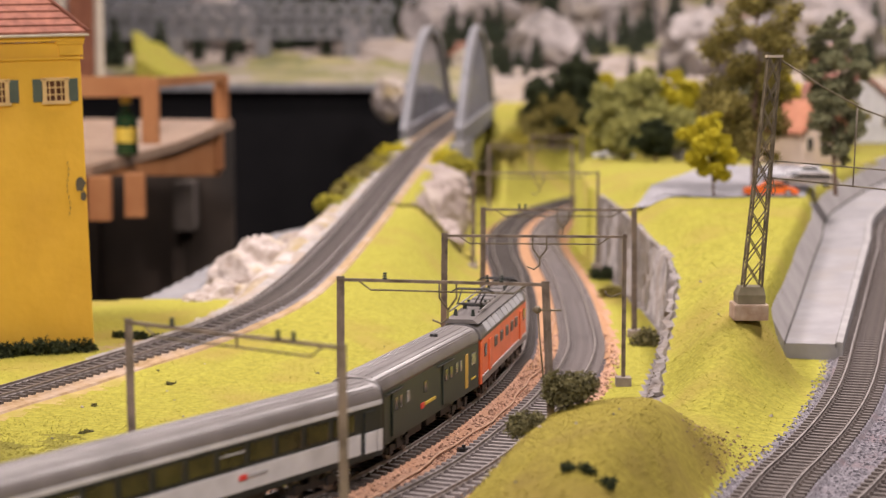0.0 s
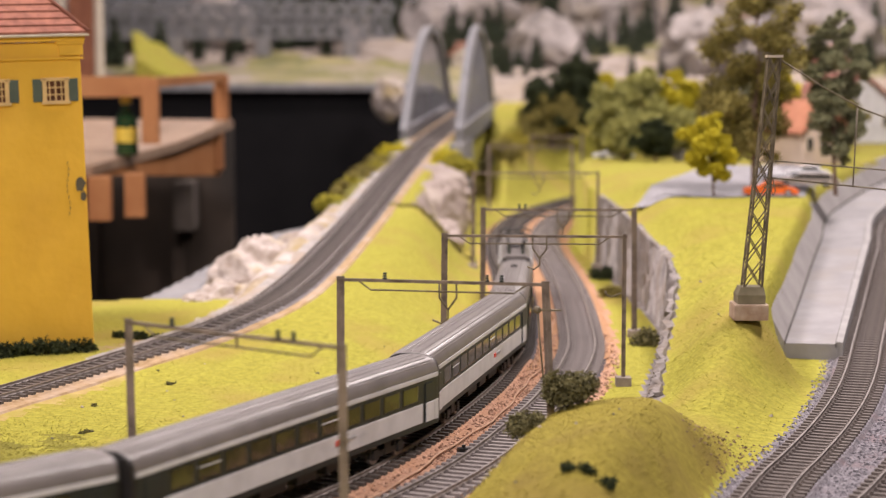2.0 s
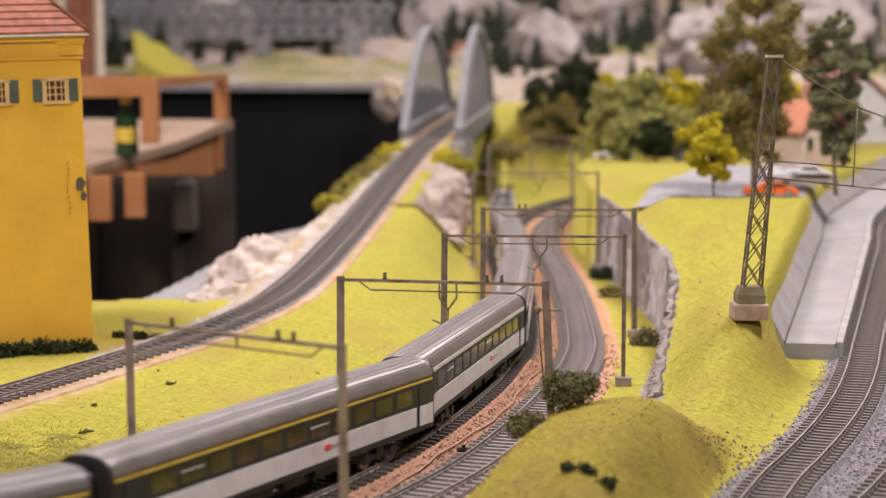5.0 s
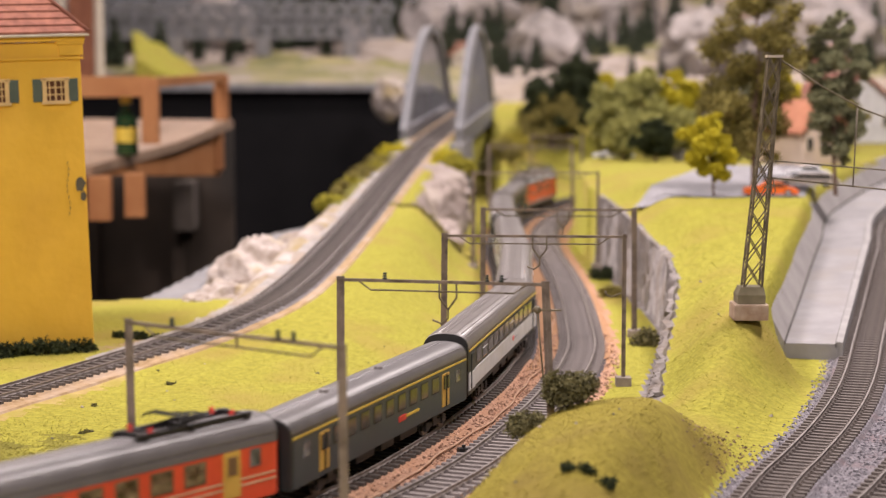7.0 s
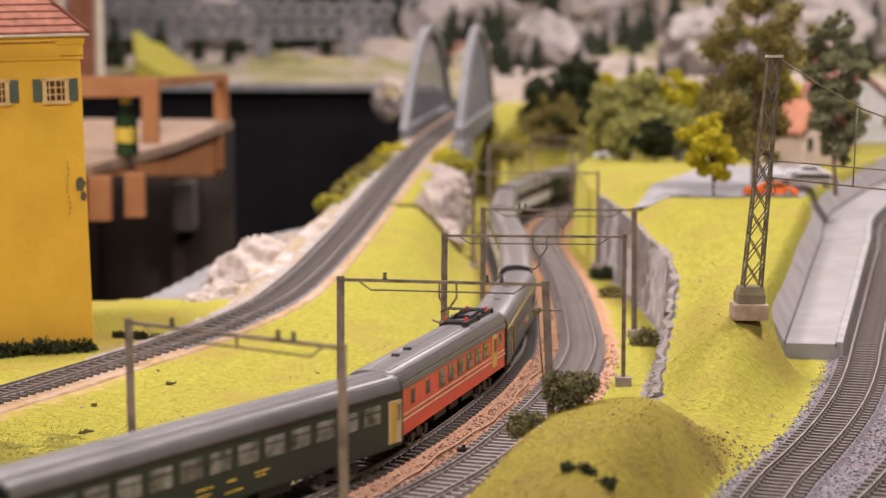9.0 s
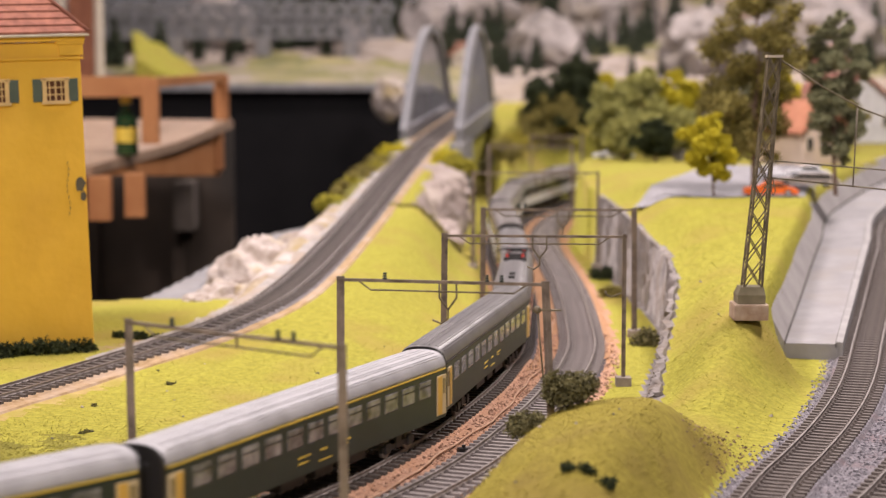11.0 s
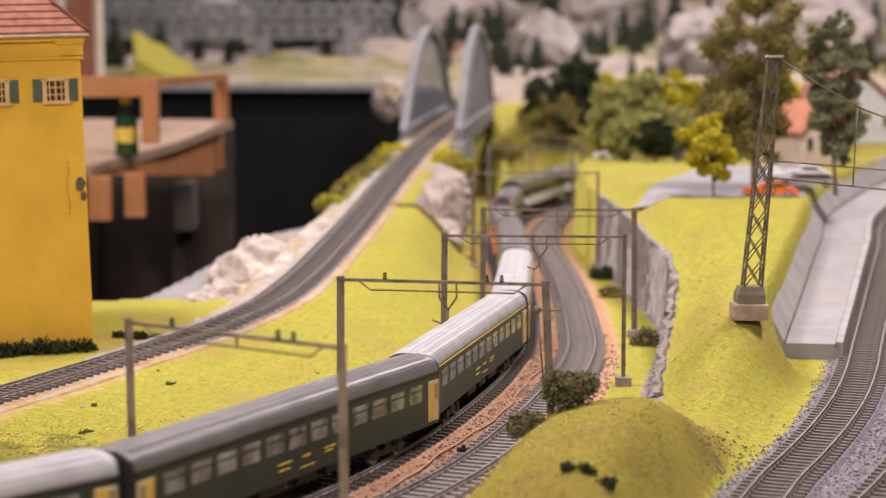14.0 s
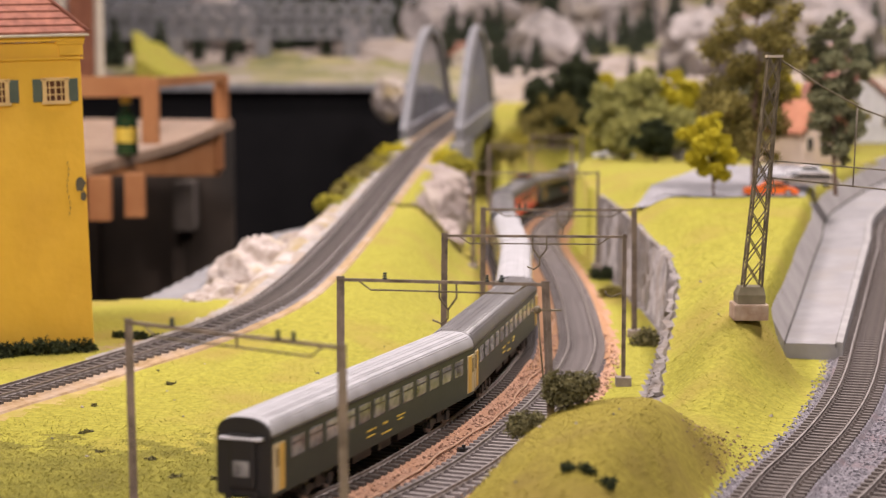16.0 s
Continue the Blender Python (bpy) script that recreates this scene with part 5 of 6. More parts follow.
# ---- cable and relay between the tracks ----
CABLE = mat("brown_cable", (0.36, 0.20, 0.12), (0.48, 0.29, 0.18), 100, 0.6)
cable = thing("cable", "thin brown cable lying on gravel between tracks", "cable")
pts = []
for k in range(60):
    s = S_REF - 0.50 + k * 0.018
    p = MAIN.at(s) + MAIN.side(s) * (0.0325 + 0.0022 * math.sin(k * 0.5) + 0.001 * math.sin(k * 1.7))
    pts.append((p.x, p.y, -0.0078))
part("wire", bent(bmesh.new(), pts, 0.0008), CABLE, cable)
relay = thing("relay_box", "tiny black relay box on the gravel", "relay box", pose(0.0115, 1.075, -0.0095, 0, 0, 25))
part("case", box(bmesh.new(), -0.0028, -0.0022, 0, 0.0028, 0.0022, 0.0045, 0.0006), BLACK, relay)
part("knob", tube(bmesh.new(), (0.001, 0, 0.0045), (0.001, 0, 0.0062), 0.0012, None, 10), BLACK, relay)


# ---- plants ----
def leaf_material(name, c1, c2):
    m = bpy.data.materials.new(name)
    m.use_nodes = True
    nt = m.node_tree
    b = nt.nodes["Principled BSDF"]
    b.inputs["Roughness"].default_value = 0.85
    b.inputs["Specular IOR Level"].default_value = 0.15
    g = nt.nodes.new("ShaderNodeNewGeometry")
    r = nt.nodes.new("ShaderNodeValToRGB")
    r.color_ramp.elements[0].color, r.color_ramp.elements[1].color = (*c1, 1), (*c2, 1)
    nt.links.new(g.outputs["Random Per Island"], r.inputs["Fac"])
    nt.links.new(r.outputs["Color"], b.inputs["Base Color"])
    return m


LEAF_OLIVE = leaf_material("olive_leaves", (0.10, 0.085, 0.024), (0.33, 0.28, 0.085))
LEAF_LIGHT = leaf_material("light_green_leaves", (0.19, 0.19, 0.055), (0.42, 0.41, 0.145))
LEAF_GOLD = leaf_material("golden_olive_leaves", (0.20, 0.17, 0.02), (0.42, 0.36, 0.06))
LEAF_YELLOW = leaf_material("yellow_green_leaves", (0.34, 0.29, 0.015), (0.60, 0.52, 0.045))
LEAF_MOSS = leaf_material("yellow_olive_moss", (0.19, 0.17, 0.02), (0.40, 0.36, 0.05))
LEAF_DARK = leaf_material("dark_green_leaves", (0.012, 0.018, 0.008), (0.05, 0.06, 0.025))
LEAF_GREYGREEN = leaf_material("grey_green_leaves", (0.085, 0.095, 0.05), (0.27, 0.265, 0.15))
LEAF_BUSH = leaf_material("brown_green_bush", (0.06, 0.055, 0.025), (0.22, 0.20, 0.095))
LEAF_FIR = leaf_material("fir_needles", (0.02, 0.028, 0.02), (0.07, 0.085, 0.05))
BARK = mat("brown_bark", (0.10, 0.06, 0.04), (0.20, 0.13, 0.09), 200, 0.9, 0.001, 300)


def leaves(rng, centres, radii, n, size):
    """Leaf triangles scattered through clumps."""
    centres, radii = np.asarray(centres, float), np.asarray(radii, float)
    k = rng.choice(len(centres), n, p=radii ** 2 / (radii ** 2).sum())
    d = rng.normal(size=(n, 3))
    d /= np.linalg.norm(d, axis=1)[:, None]
    p = centres[k] + d * (radii[k] * rng.uniform(0.45, 1.05, n))[:, None] * np.array([1, 1, 0.8])
    a = rng.normal(size=(n, 3))
    a /= np.linalg.norm(a, axis=1)[:, None]
    b = np.cross(a, rng.normal(size=(n, 3)))
    b /= np.linalg.norm(b, axis=1)[:, None]
    s = (size * rng.uniform(0.6, 1.4, n))[:, None]
    v = np.stack([p - a * s * 0.5, p + a * s * 0.5 + b * s * 0.2, p + b * s * 0.9 - a * s * 0.1], 1).reshape(-1, 3)
    return v, np.arange(3 * n).reshape(-1, 3)


def tree(label, x, y, z, height, spread, leaf, n=3000, size=0.0035, seed=1, start=0.3, trunk=0.0022, clumps=16, lean=0.0, shape="oval"):
    rng = np.random.RandomState(seed)
    t = thing("tree", label, "tree", pose(x, y, z - 0.003))
    bm = bmesh.new()
    top = Vector((lean, 0, height * 0.92))
    last = Vector((0, 0, 0))
    for i in range(1, 6):
        q = top * (i / 5) + Vector((rng.uniform(-1, 1), rng.uniform(-1, 1), 0)) * spread * 0.07
        tube(bm, last, q, trunk * (1.15 - 0.2 * (i - 1)), trunk * (0.95 - 0.18 * (i - 1)), 8)
        last = q
    cs, rs = [], []
    for i in range(clumps):
        u = (i + rng.uniform(0, 0.9)) / clumps
        hz = height * (start + (1 - start) * u)
        if shape == "oval":
            w = math.sin(math.pi * min(0.97, 0.14 + 0.8 * u)) ** 0.8
        else:
            w = 1.05 - 0.85 * u
        ang = i * 2.4 + rng.uniform(-0.5, 0.5)
        rr = spread * w * rng.uniform(0.35, 0.85)
        c = Vector((math.cos(ang) * rr + lean * u, math.sin(ang) * rr, hz))
        tube(bm, Vector((lean * u * 0.9, 0, hz - rr * 0.5)), c, trunk * 0.35, trunk * 0.12, 5)
        cs.append(tuple(c))
        rs.append(spread * w * rng.uniform(0.28, 0.48) + 0.001)
        for k in range(3):
            o = rng.normal(size=3) * rs[-1] * 0.9
            cs.append((c.x + o[0], c.y + o[1], c.z + o[2] * 0.7))
            rs.append(rs[-1 - k] * rng.uniform(0.4, 0.6))
    part("trunk", bm, BARK, t)
    v, f = leaves(rng, cs, rs, n, size)
    pydata("crown", v, f, leaf, t)
    return t


def bush(label, x, y, z, r, leaf, n=1500, size=0.0022, seed=1, name="bush", flat=0.75, stretch=1.0):
    rng = np.random.RandomState(seed)
    cs = [(rng.uniform(-1, 1) * r * 0.5 * stretch, rng.uniform(-1, 1) * r * 0.5, r * flat * rng.uniform(0.1, 0.75)) for _ in range(9)]
    rs = [r * rng.uniform(0.40, 0.62) for _ in cs]
    v, f = leaves(rng, cs, rs, n, size)
    ob = pydata(name, v, f, leaf)
    ob.matrix_world = pose(x, y, z)
    return tagged(ob, label, "bush")


def height_at(x, y):
    return float(ground_height(np.array([[x]]), np.array([[y]]))[0][0, 0])


TUFTS = [(0.0605, 0.875, 0.0048), (0.0695, 0.868, 0.0055), (0.0785, 0.858, 0.0060)]


def plants():
    tree("tall olive-green model tree with bare lower trunk", 0.335, 1.975, 0.082, 0.250, 0.055, LEAF_OLIVE, 34000, 0.0030, 3, 0.16, 0.0030, 26, 0.004)
    tree("tall grey-green slender model tree", 0.4215, 1.96, 0.082, 0.196, 0.034, LEAF_GREYGREEN, 30000, 0.0028, 5, 0.2, 0.0022, 30, -0.006)
    tree("small bright yellow-green model tree", 0.284, 1.915, 0.080, 0.088, 0.025, LEAF_YELLOW, 20000, 0.0032, 8, 0.28, 0.0012, 14, -0.010)
    rows = [(0.192, 3.22, 0.155, 0.058, LEAF_DARK, "dark green round model tree"), (0.245, 3.35, 0.17, 0.05, LEAF_DARK, "dark green round model tree"),
            (0.250, 2.68, 0.125, 0.036, LEAF_LIGHT, "light green model tree"), (0.292, 2.68, 0.150, 0.044, LEAF_LIGHT, "light green broad model tree"),
            (0.300, 3.35, 0.17, 0.04, LEAF_YELLOW, "yellow-green model tree"), (0.305, 2.95, 0.14, 0.042, LEAF_GOLD, "golden olive model tree"),
            (0.357, 2.82, 0.145, 0.036, LEAF_YELLOW, "slender yellow-green model tree"), (0.286, 2.46, 0.056, 0.021, LEAF_DARK, "small dark green model tree"),
            (0.246, 2.50, 0.058, 0.027, LEAF_LIGHT, "small light green model tree"), (0.39, 2.95, 0.12, 0.045, LEAF_OLIVE, "olive-green model tree"),
            (0.445, 2.42, 0.125, 0.026, LEAF_YELLOW, "slender yellow-green model tree"), (0.50, 2.95, 0.14, 0.045, LEAF_GREYGREEN, "grey-green model tree"),
            (0.57, 2.7, 0.12, 0.04, LEAF_OLIVE, "olive-green model tree"), (0.19, 3.2, 0.12, 0.045, LEAF_OLIVE, "olive-green model tree"),
            (0.335, 2.62, 0.085, 0.034, LEAF_LIGHT, "light green model tree"), (0.330, 3.30, 0.14, 0.04, LEAF_OLIVE, "olive-green model tree"),
            (0.300, 2.58, 0.075, 0.028, LEAF_LIGHT, "light green model tree"), (0.415, 2.70, 0.10, 0.034, LEAF_OLIVE, "olive-green model tree"),
            (0.64, 3.05, 0.15, 0.05, LEAF_GREYGREEN, "grey-green model tree")]
    for i, (x, y, h, r, lf, lab) in enumerate(rows):
        tree(lab + " behind the meadow", x, y, max(0.0, height_at(x, y)), h * (0.80 if y > 2.6 else 1.0), r * 1.15, lf, 8000, 0.0065, 20 + i, 0.25, 0.0022, 12)
    for i, (x, y, r, lf) in enumerate([(0.100, 2.97, 0.030, LEAF_OLIVE), (0.118, 3.06, 0.034, LEAF_GOLD), (0.150, 3.16, 0.034, LEAF_OLIVE), (0.085, 3.10, 0.034, LEAF_BUSH), (0.180, 3.25, 0.034, LEAF_GOLD), (0.060, 3.00, 0.028, LEAF_OLIVE)]):
        bush("low olive bush on the slope beyond the tracks", x, y, height_at(x, y) - 0.003, r, lf, 1600, 0.005, 90 + i)
    bush("brown-green bush beside the second track", 0.0695, 1.005, 0.036, 0.0165, LEAF_BUSH, 4200, 0.0022, 1, flat=1.15, stretch=1.1)
    bush("small brown-green bush beside the second track", 0.0460, 0.985, 0.0225, 0.0132, LEAF_BUSH, 2800, 0.0020, 2, flat=1.1)
    bush("green-brown bush below the stone wall", 0.168, 1.50, -0.010, 0.016, LEAF_BUSH, 2200, 0.0022, 3)
    bush("dark bush below the wall", 0.170, 1.95, -0.010, 0.016, LEAF_DARK, 1200, 0.003, 4)
    bush("olive bush beside the tracks", 0.165, 1.80, -0.010, 0.014, LEAF_OLIVE, 1200, 0.003, 5)
    for i, (x, y, r) in enumerate(TUFTS):
        bush("tiny dark green tuft on the dry mound", x, y, height_at(x, y), r, LEAF_DARK, 260, 0.0016, 30 + i, "tuft")
    for i in range(16):
        u = i / 15
        x, y = -0.058 + 0.085 * u, 2.11 + 0.012 * math.sin(i * 1.9)
        bush("olive moss clump along the ridge of the meadow", x, y, height_at(x, y) - 0.004, 0.0085, LEAF_OLIVE, 420, 0.0028, 130 + i, "moss_clump", 0.5)
    for i, (x, y, r) in enumerate([(-0.1290, 1.100, 0.0040), (-0.1225, 1.094, 0.0036), (-0.172, 1.055, 0.0034), (-0.128, 1.010, 0.0050), (-0.150, 1.012, 0.0040), (-0.205, 1.075, 0.0026), (-0.222, 1.13, 0.0030), (-0.236, 1.22, 0.0030), (-0.226, 1.125, 0.0024), (-0.195, 1.30, 0.0040)]):
        bush("tiny olive tuft on the grass", x, y, height_at(x, y) - 0.001, r, LEAF_BUSH, 180, 0.0016, 160 + i, "tuft", 0.45, 1.6)
    # hedge along the foot of the yellow house
    k = 0
    for x0, y0, x1, y1, n, r in ((-0.42, 1.375, -0.285, 1.425, 12, 0.015), (-0.268, 1.50, -0.235, 1.49, 4, 0.007)):
        for i in range(n):
            u = i / (n - 1)
            bush("dark green hedge clump at the foot of the yellow house", x0 + (x1 - x0) * u, y0 + (y1 - y0) * u, -0.005, r * (0.8 + 0.4 * ((i * 7) % 5) / 5), LEAF_DARK, 700, 0.0026, 50 + k, "hedge")
            k += 1
    for i, (x, y, r, lf) in enumerate([(-0.098, 2.50, 0.022, LEAF_MOSS), (-0.112, 2.38, 0.022, LEAF_OLIVE), (-0.124, 2.27, 0.020, LEAF_OLIVE), (-0.134, 2.16, 0.018, LEAF_MOSS), (-0.118, 2.32, 0.020, LEAF_MOSS), (-0.105, 2.44, 0.022, LEAF_OLIVE), (-0.092, 2.56, 0.022, LEAF_OLIVE), (-0.084, 2.62, 0.020, LEAF_MOSS), (-0.130, 2.21, 0.016, LEAF_OLIVE), (-0.075, 2.70, 0.026, LEAF_YELLOW), (0.004, 2.60, 0.030, LEAF_YELLOW), (0.018, 2.56, 0.026, LEAF_MOSS), (0.026, 2.52, 0.022, LEAF_MOSS)]):
        z = max(float(np.interp(y, BRANCH.p[:, 1], BRANCH.p[:, 2])) - 0.016, 0)
        bush("yellow-green moss clump on the embankment rock", x, y, z, r, lf, 1200, 0.004, 70 + i, "moss_clump")


# ---- distance: the next layout sections ----
def distance():
    bm = bmesh.new()
    box(bm, -1.6, 4.20, -0.9, -0.03, 4.22, 0.158)
    box(bm, -1.6, 1.8, -0.9, -1.58, 4.2, 0.05)
    tagged(part("backdrop_cloth", bm, BLACK_CLOTH), "black cloth hung below the far layout edge", "cloth", kind="structure")
    bm = bmesh.new()
    box(bm, -2.2, 4.16, 0.150, -0.02, 4.6, 0.166, 0.002)
    tagged(part("far_shelf", bm, CONCRETE), "grey edge board of the far layout section", "shelf", kind="structure")
    xs, ys = np.linspace(-3.0, 3.0, 200), np.linspace(4.25, 8.0, 110)
    X, Y = np.meshgrid(xs, ys)
    t = (Y - 4.25)
    h = 0.165 + 0.045 * t + 0.10 * smooth(0.9, 2.4, t) + smooth(0.2, 2.5, X + 0.1 + 0.2 * np.sin(Y * 4)) * 0.10 * smooth(0.1, 1.2, t)
    h += 0.16 * smooth(-0.1, 1.2, X) * smooth(0.3, 1.6, t) - 0.07 * smooth(-0.05, 0.1, X) * (1 - smooth(0.0, 0.3, t))
    h += fnoise(X, Y, 1.4, 21) * 0.05 * smooth(0.3, 1.5, t) + fnoise(X, Y, 4, 22) * 0.02 * smooth(0.2, 1.0, t)
    h = 0.165 + (h - 0.165) * (1 - 0.45 * smooth(0.3, 0.7, -X) * smooth(1.0, 1.8, t))
    nx, ny = len(xs), len(ys)
    i = np.arange(nx * ny).reshape(ny, nx)
    f = np.stack([i[:-1, :-1], i[:-1, 1:], i[1:, 1:], i[1:, :-1]], -1).reshape(-1, 4)
    kind = ((fnoise(X, Y, 2.2, 23) > 0.25) | ((X < 0.1) & (t > 0.12) & (t < 1.0) & (fnoise(X, Y, 5, 24) > -0.15)) | ((X > 0.95) & (X < 1.4) & (Y > 4.5) & (Y < 5.3)))[:-1, :-1].reshape(-1).astype(int)
    far_rock = mat("far_beige_rock", (0.18, 0.145, 0.12), (0.42, 0.36, 0.32), 14, 0.95, 0.01, 14, c3=(0.33, 0.27, 0.21), scale3=6)
    far_green = mat("far_green_slope", (0.12, 0.12, 0.05), (0.26, 0.24, 0.09), 12, 0.95, c3=(0.34, 0.28, 0.14), scale3=5)
    tagged(pydata("far_hills", np.stack([X, Y, h], -1).reshape(-1, 3), f, [far_rock, far_green], smooth=True, idx=kind), "beige rock and green hills of the far layout", "hills", kind="structure")

    def hill(x, y):
        a = int(np.argmin(abs(ys - y)))
        b = int(np.argmin(abs(xs - x)))
        return float(h[a, b])
    # firs
    rng = np.random.RandomState(11)
    fir = thing("fir_tree", "dark green model fir on the far hills", "tree", group="firs on the far hills")
    part("trunk", tube(bmesh.new(), (0, 0, 0), (0, 0, 0.12), 0.004, 0.001, 6), BARK, fir)
    cs, rs = [], []
    for k in range(9):
        u = k / 8
        for a in range(6):
            q = a * 1.05 + k
            r = 0.028 * (1 - u) + 0.004
            cs.append((math.cos(q) * r * 0.7, math.sin(q) * r * 0.7, 0.02 + 0.115 * u))
            rs.append(0.012 * (1 - 0.6 * u))
    v, ff = leaves(rng, cs, rs, 700, 0.010)
    pydata("crown", v, ff, LEAF_FIR, fir)
    first = True
    for k in range(190):
        x, y = rng.uniform(-1.5, 2.2), rng.uniform(4.9, 7.2)
        if k % 3:
            x = rng.uniform(0.0, 1.7)
        m = pose(x, y, hill(x, y) - 0.01, 0, 0, rng.uniform(0, 360)) @ Matrix.Scale(rng.uniform(0.5, 1.05), 4)
        if first:
            fir.matrix_world = m
            first = False
        else:
            c = copy_thing(fir, m)
            c.scale = m.to_scale()
    # a dark fir wood behind the truss bridge
    for k in range(70):
        x, y = rng.uniform(-1.15, 0.15), rng.uniform(5.6, 6.3)
        m = pose(x, y, hill(x, y) - 0.01, 0, 0, rng.uniform(0, 360)) @ Matrix.Scale(rng.uniform(0.7, 1.25), 4)
        copy_thing(fir, m).scale = m.to_scale()
    for k in range(60):
        x, y = rng.uniform(0.12, 1.5), rng.uniform(4.45, 5.2)
        m = pose(x, y, hill(x, y) - 0.01, 0, 0, rng.uniform(0, 360)) @ Matrix.Scale(rng.uniform(0.35, 0.75), 4)
        copy_thing(fir, m).scale = m.to_scale()
    # a long grey truss bridge
    tb = thing("truss_bridge", "long grey steel truss bridge far behind", "bridge")
    x0, x1, y, z0, z1 = -1.15, -0.14, 5.3, 0.285, 0.375
    for yy in (y, y + 0.09):
        for z in (z0, z1):
            part("chord", bar(bmesh.new(), (x0, yy, z), (x1, yy, z), 0.012), BRIDGE_GREY, tb)
    n = 22
    for k in range(n):
        a, b = x0 + (x1 - x0) * k / n, x0 + (x1 - x0) * (k + 1) / n
        for yy in (y, y + 0.09):
            for p, q in (((a, yy, z0), (b, yy, z1)), ((a, yy, z1), (b, yy, z0)), ((a, yy, z0), (a, yy, z1))):
                part("truss_bar", bar(bmesh.new(), p, q, 0.007), BRIDGE_GREY, tb)
    for k in range(4):
        x = x0 + (x1 - x0) * (k + 0.5) / 4
        bm = bmesh.new()
        box(bm, x - 0.02, y - 0.01, 0.15, x + 0.02, y + 0.1, z0, 0.004)
        part("pier", bm, CONCRETE, tb)
    # a brick-red tower by the shelf
    tw = thing("brick_tower", "red-brown model tower with pale columns", "tower", pose(-0.855, 4.35, 0.166))
    part("shaft", box(bmesh.new(), -0.03, 0, 0, 0.03, 0.06, 0.26, 0.003), mat("red_brown_brick", (0.20, 0.07, 0.04), (0.32, 0.13, 0.07), 40, 0.9), tw)
    for x in (-0.045, 0.045):
        part("column", tube(bmesh.new(), (x, -0.01, 0), (x, -0.01, 0.25), 0.011, 0.010, 12), PALE, tw)
    # a grass slope with a grey road on the far layout
    def slope(name, label, cat, x0, x1, lift, material):
        v, f = [], []
        for k in range(14):
            u = k / 13
            x, zz = 0.17 * u, 0.292 - 0.10 * u ** 1.3 + 0.004 * math.sin(k * 1.3)
            v += [(x0 + x, 4.40, max(zz - 0.075, 0.166) + lift), (x1 + x, 4.74, zz + lift), (x1 + x, 4.80, 0.16), (x0 + x, 4.40, 0.16)]
        for k in range(13):
            o = 4 * k
            f += [(o + c, o + (c + 1) % 4, o + 4 + (c + 1) % 4, o + 4 + c) for c in range(4)]
        f += [(3, 2, 1, 0), (52, 53, 54, 55)]
        tagged(pydata(name, v, f, material, smooth=False), label, cat, kind="structure")
    slope("grass_slope", "yellow-green grass slope on the far layout", "slope", -0.735, -0.80, 0.0, GRASS)

    for i, (x, y, z, r) in enumerate([(0.66, 4.7, 0.22, 0.13), (0.28, 5.0, 0.22, 0.12), (0.95, 4.8, 0.24, 0.16), (1.25, 5.2, 0.28, 0.2), (0.5, 5.5, 0.32, 0.16), (-0.3, 5.6, 0.24, 0.10), (-0.75, 5.9, 0.28, 0.14), (0.06, 5.9, 0.30, 0.16)]):
        rock(x, y, z, r, 20 + i, (1.2, 0.8, 1.0), far_cliff, "grey rock cliff on the far hills", "cliffs on the far hills")
    rock(-0.115, 3.98, 0.135, 0.042, 41, (0.9, 0.9, 1.1), ROCK, "pale plaster block at the far end of the gap", "rocks on the embankment")
    tiles = mat("far_red_roof", (0.28, 0.10, 0.06), (0.38, 0.16, 0.1), 30, 0.9)
    plaster = mat("far_cream_wall", (0.42, 0.36, 0.30), (0.5, 0.44, 0.37), 20, 0.9)
    for x, y, a in ((0.98, 4.6, 20), (1.12, 4.95, -15), (1.06, 5.35, 8), (0.86, 5.2, -20), (0.06, 5.1, 12)):
        gable_house("far_house", "small cream model house on the far hills", pose(x, y, hill(x, y), 0, 0, a), 0.035, 0.07, 0.04, 0.026, plaster, tiles, 2)


far_cliff = mat("far_grey_cliff", (0.16, 0.143, 0.138), (0.37, 0.33, 0.315), 18, 0.95, 0.01, 30, c3=(0.2, 0.17, 0.14), scale3=9)


def hall():
    wallm = mat("hall_wall_paint", (0.34, 0.34, 0.36), (0.40, 0.40, 0.42), 2, 0.9)
    sky = mat("pale_blue_backdrop_paint", (0.52, 0.56, 0.63), (0.64, 0.66, 0.70), 1.5, 0.9)
    for name, b in (("wall_north", (-4, 9.0, -1, 4, 9.1, 3)), ("wall_south", (-4, -3.1, -1, 4, -3.0, 3)), ("wall_west", (-4.1, -3, -1, -4, 9, 3)), ("wall_east", (4, -3, -1, 4.1, 9, 3)),
                    ("ceiling", (-4, -3, 3.0, 4, 9, 3.1)), ("floor", (-4, -3, -1.0, 4, 9, -0.9))):
        tagged(part(name, box(bmesh.new(), *b), sky if name == "wall_north" else wallm), "plain " + name.split("_")[0] + " of the exhibition hall", name.split("_")[0], kind="structure")


plants()
distance()
hall()


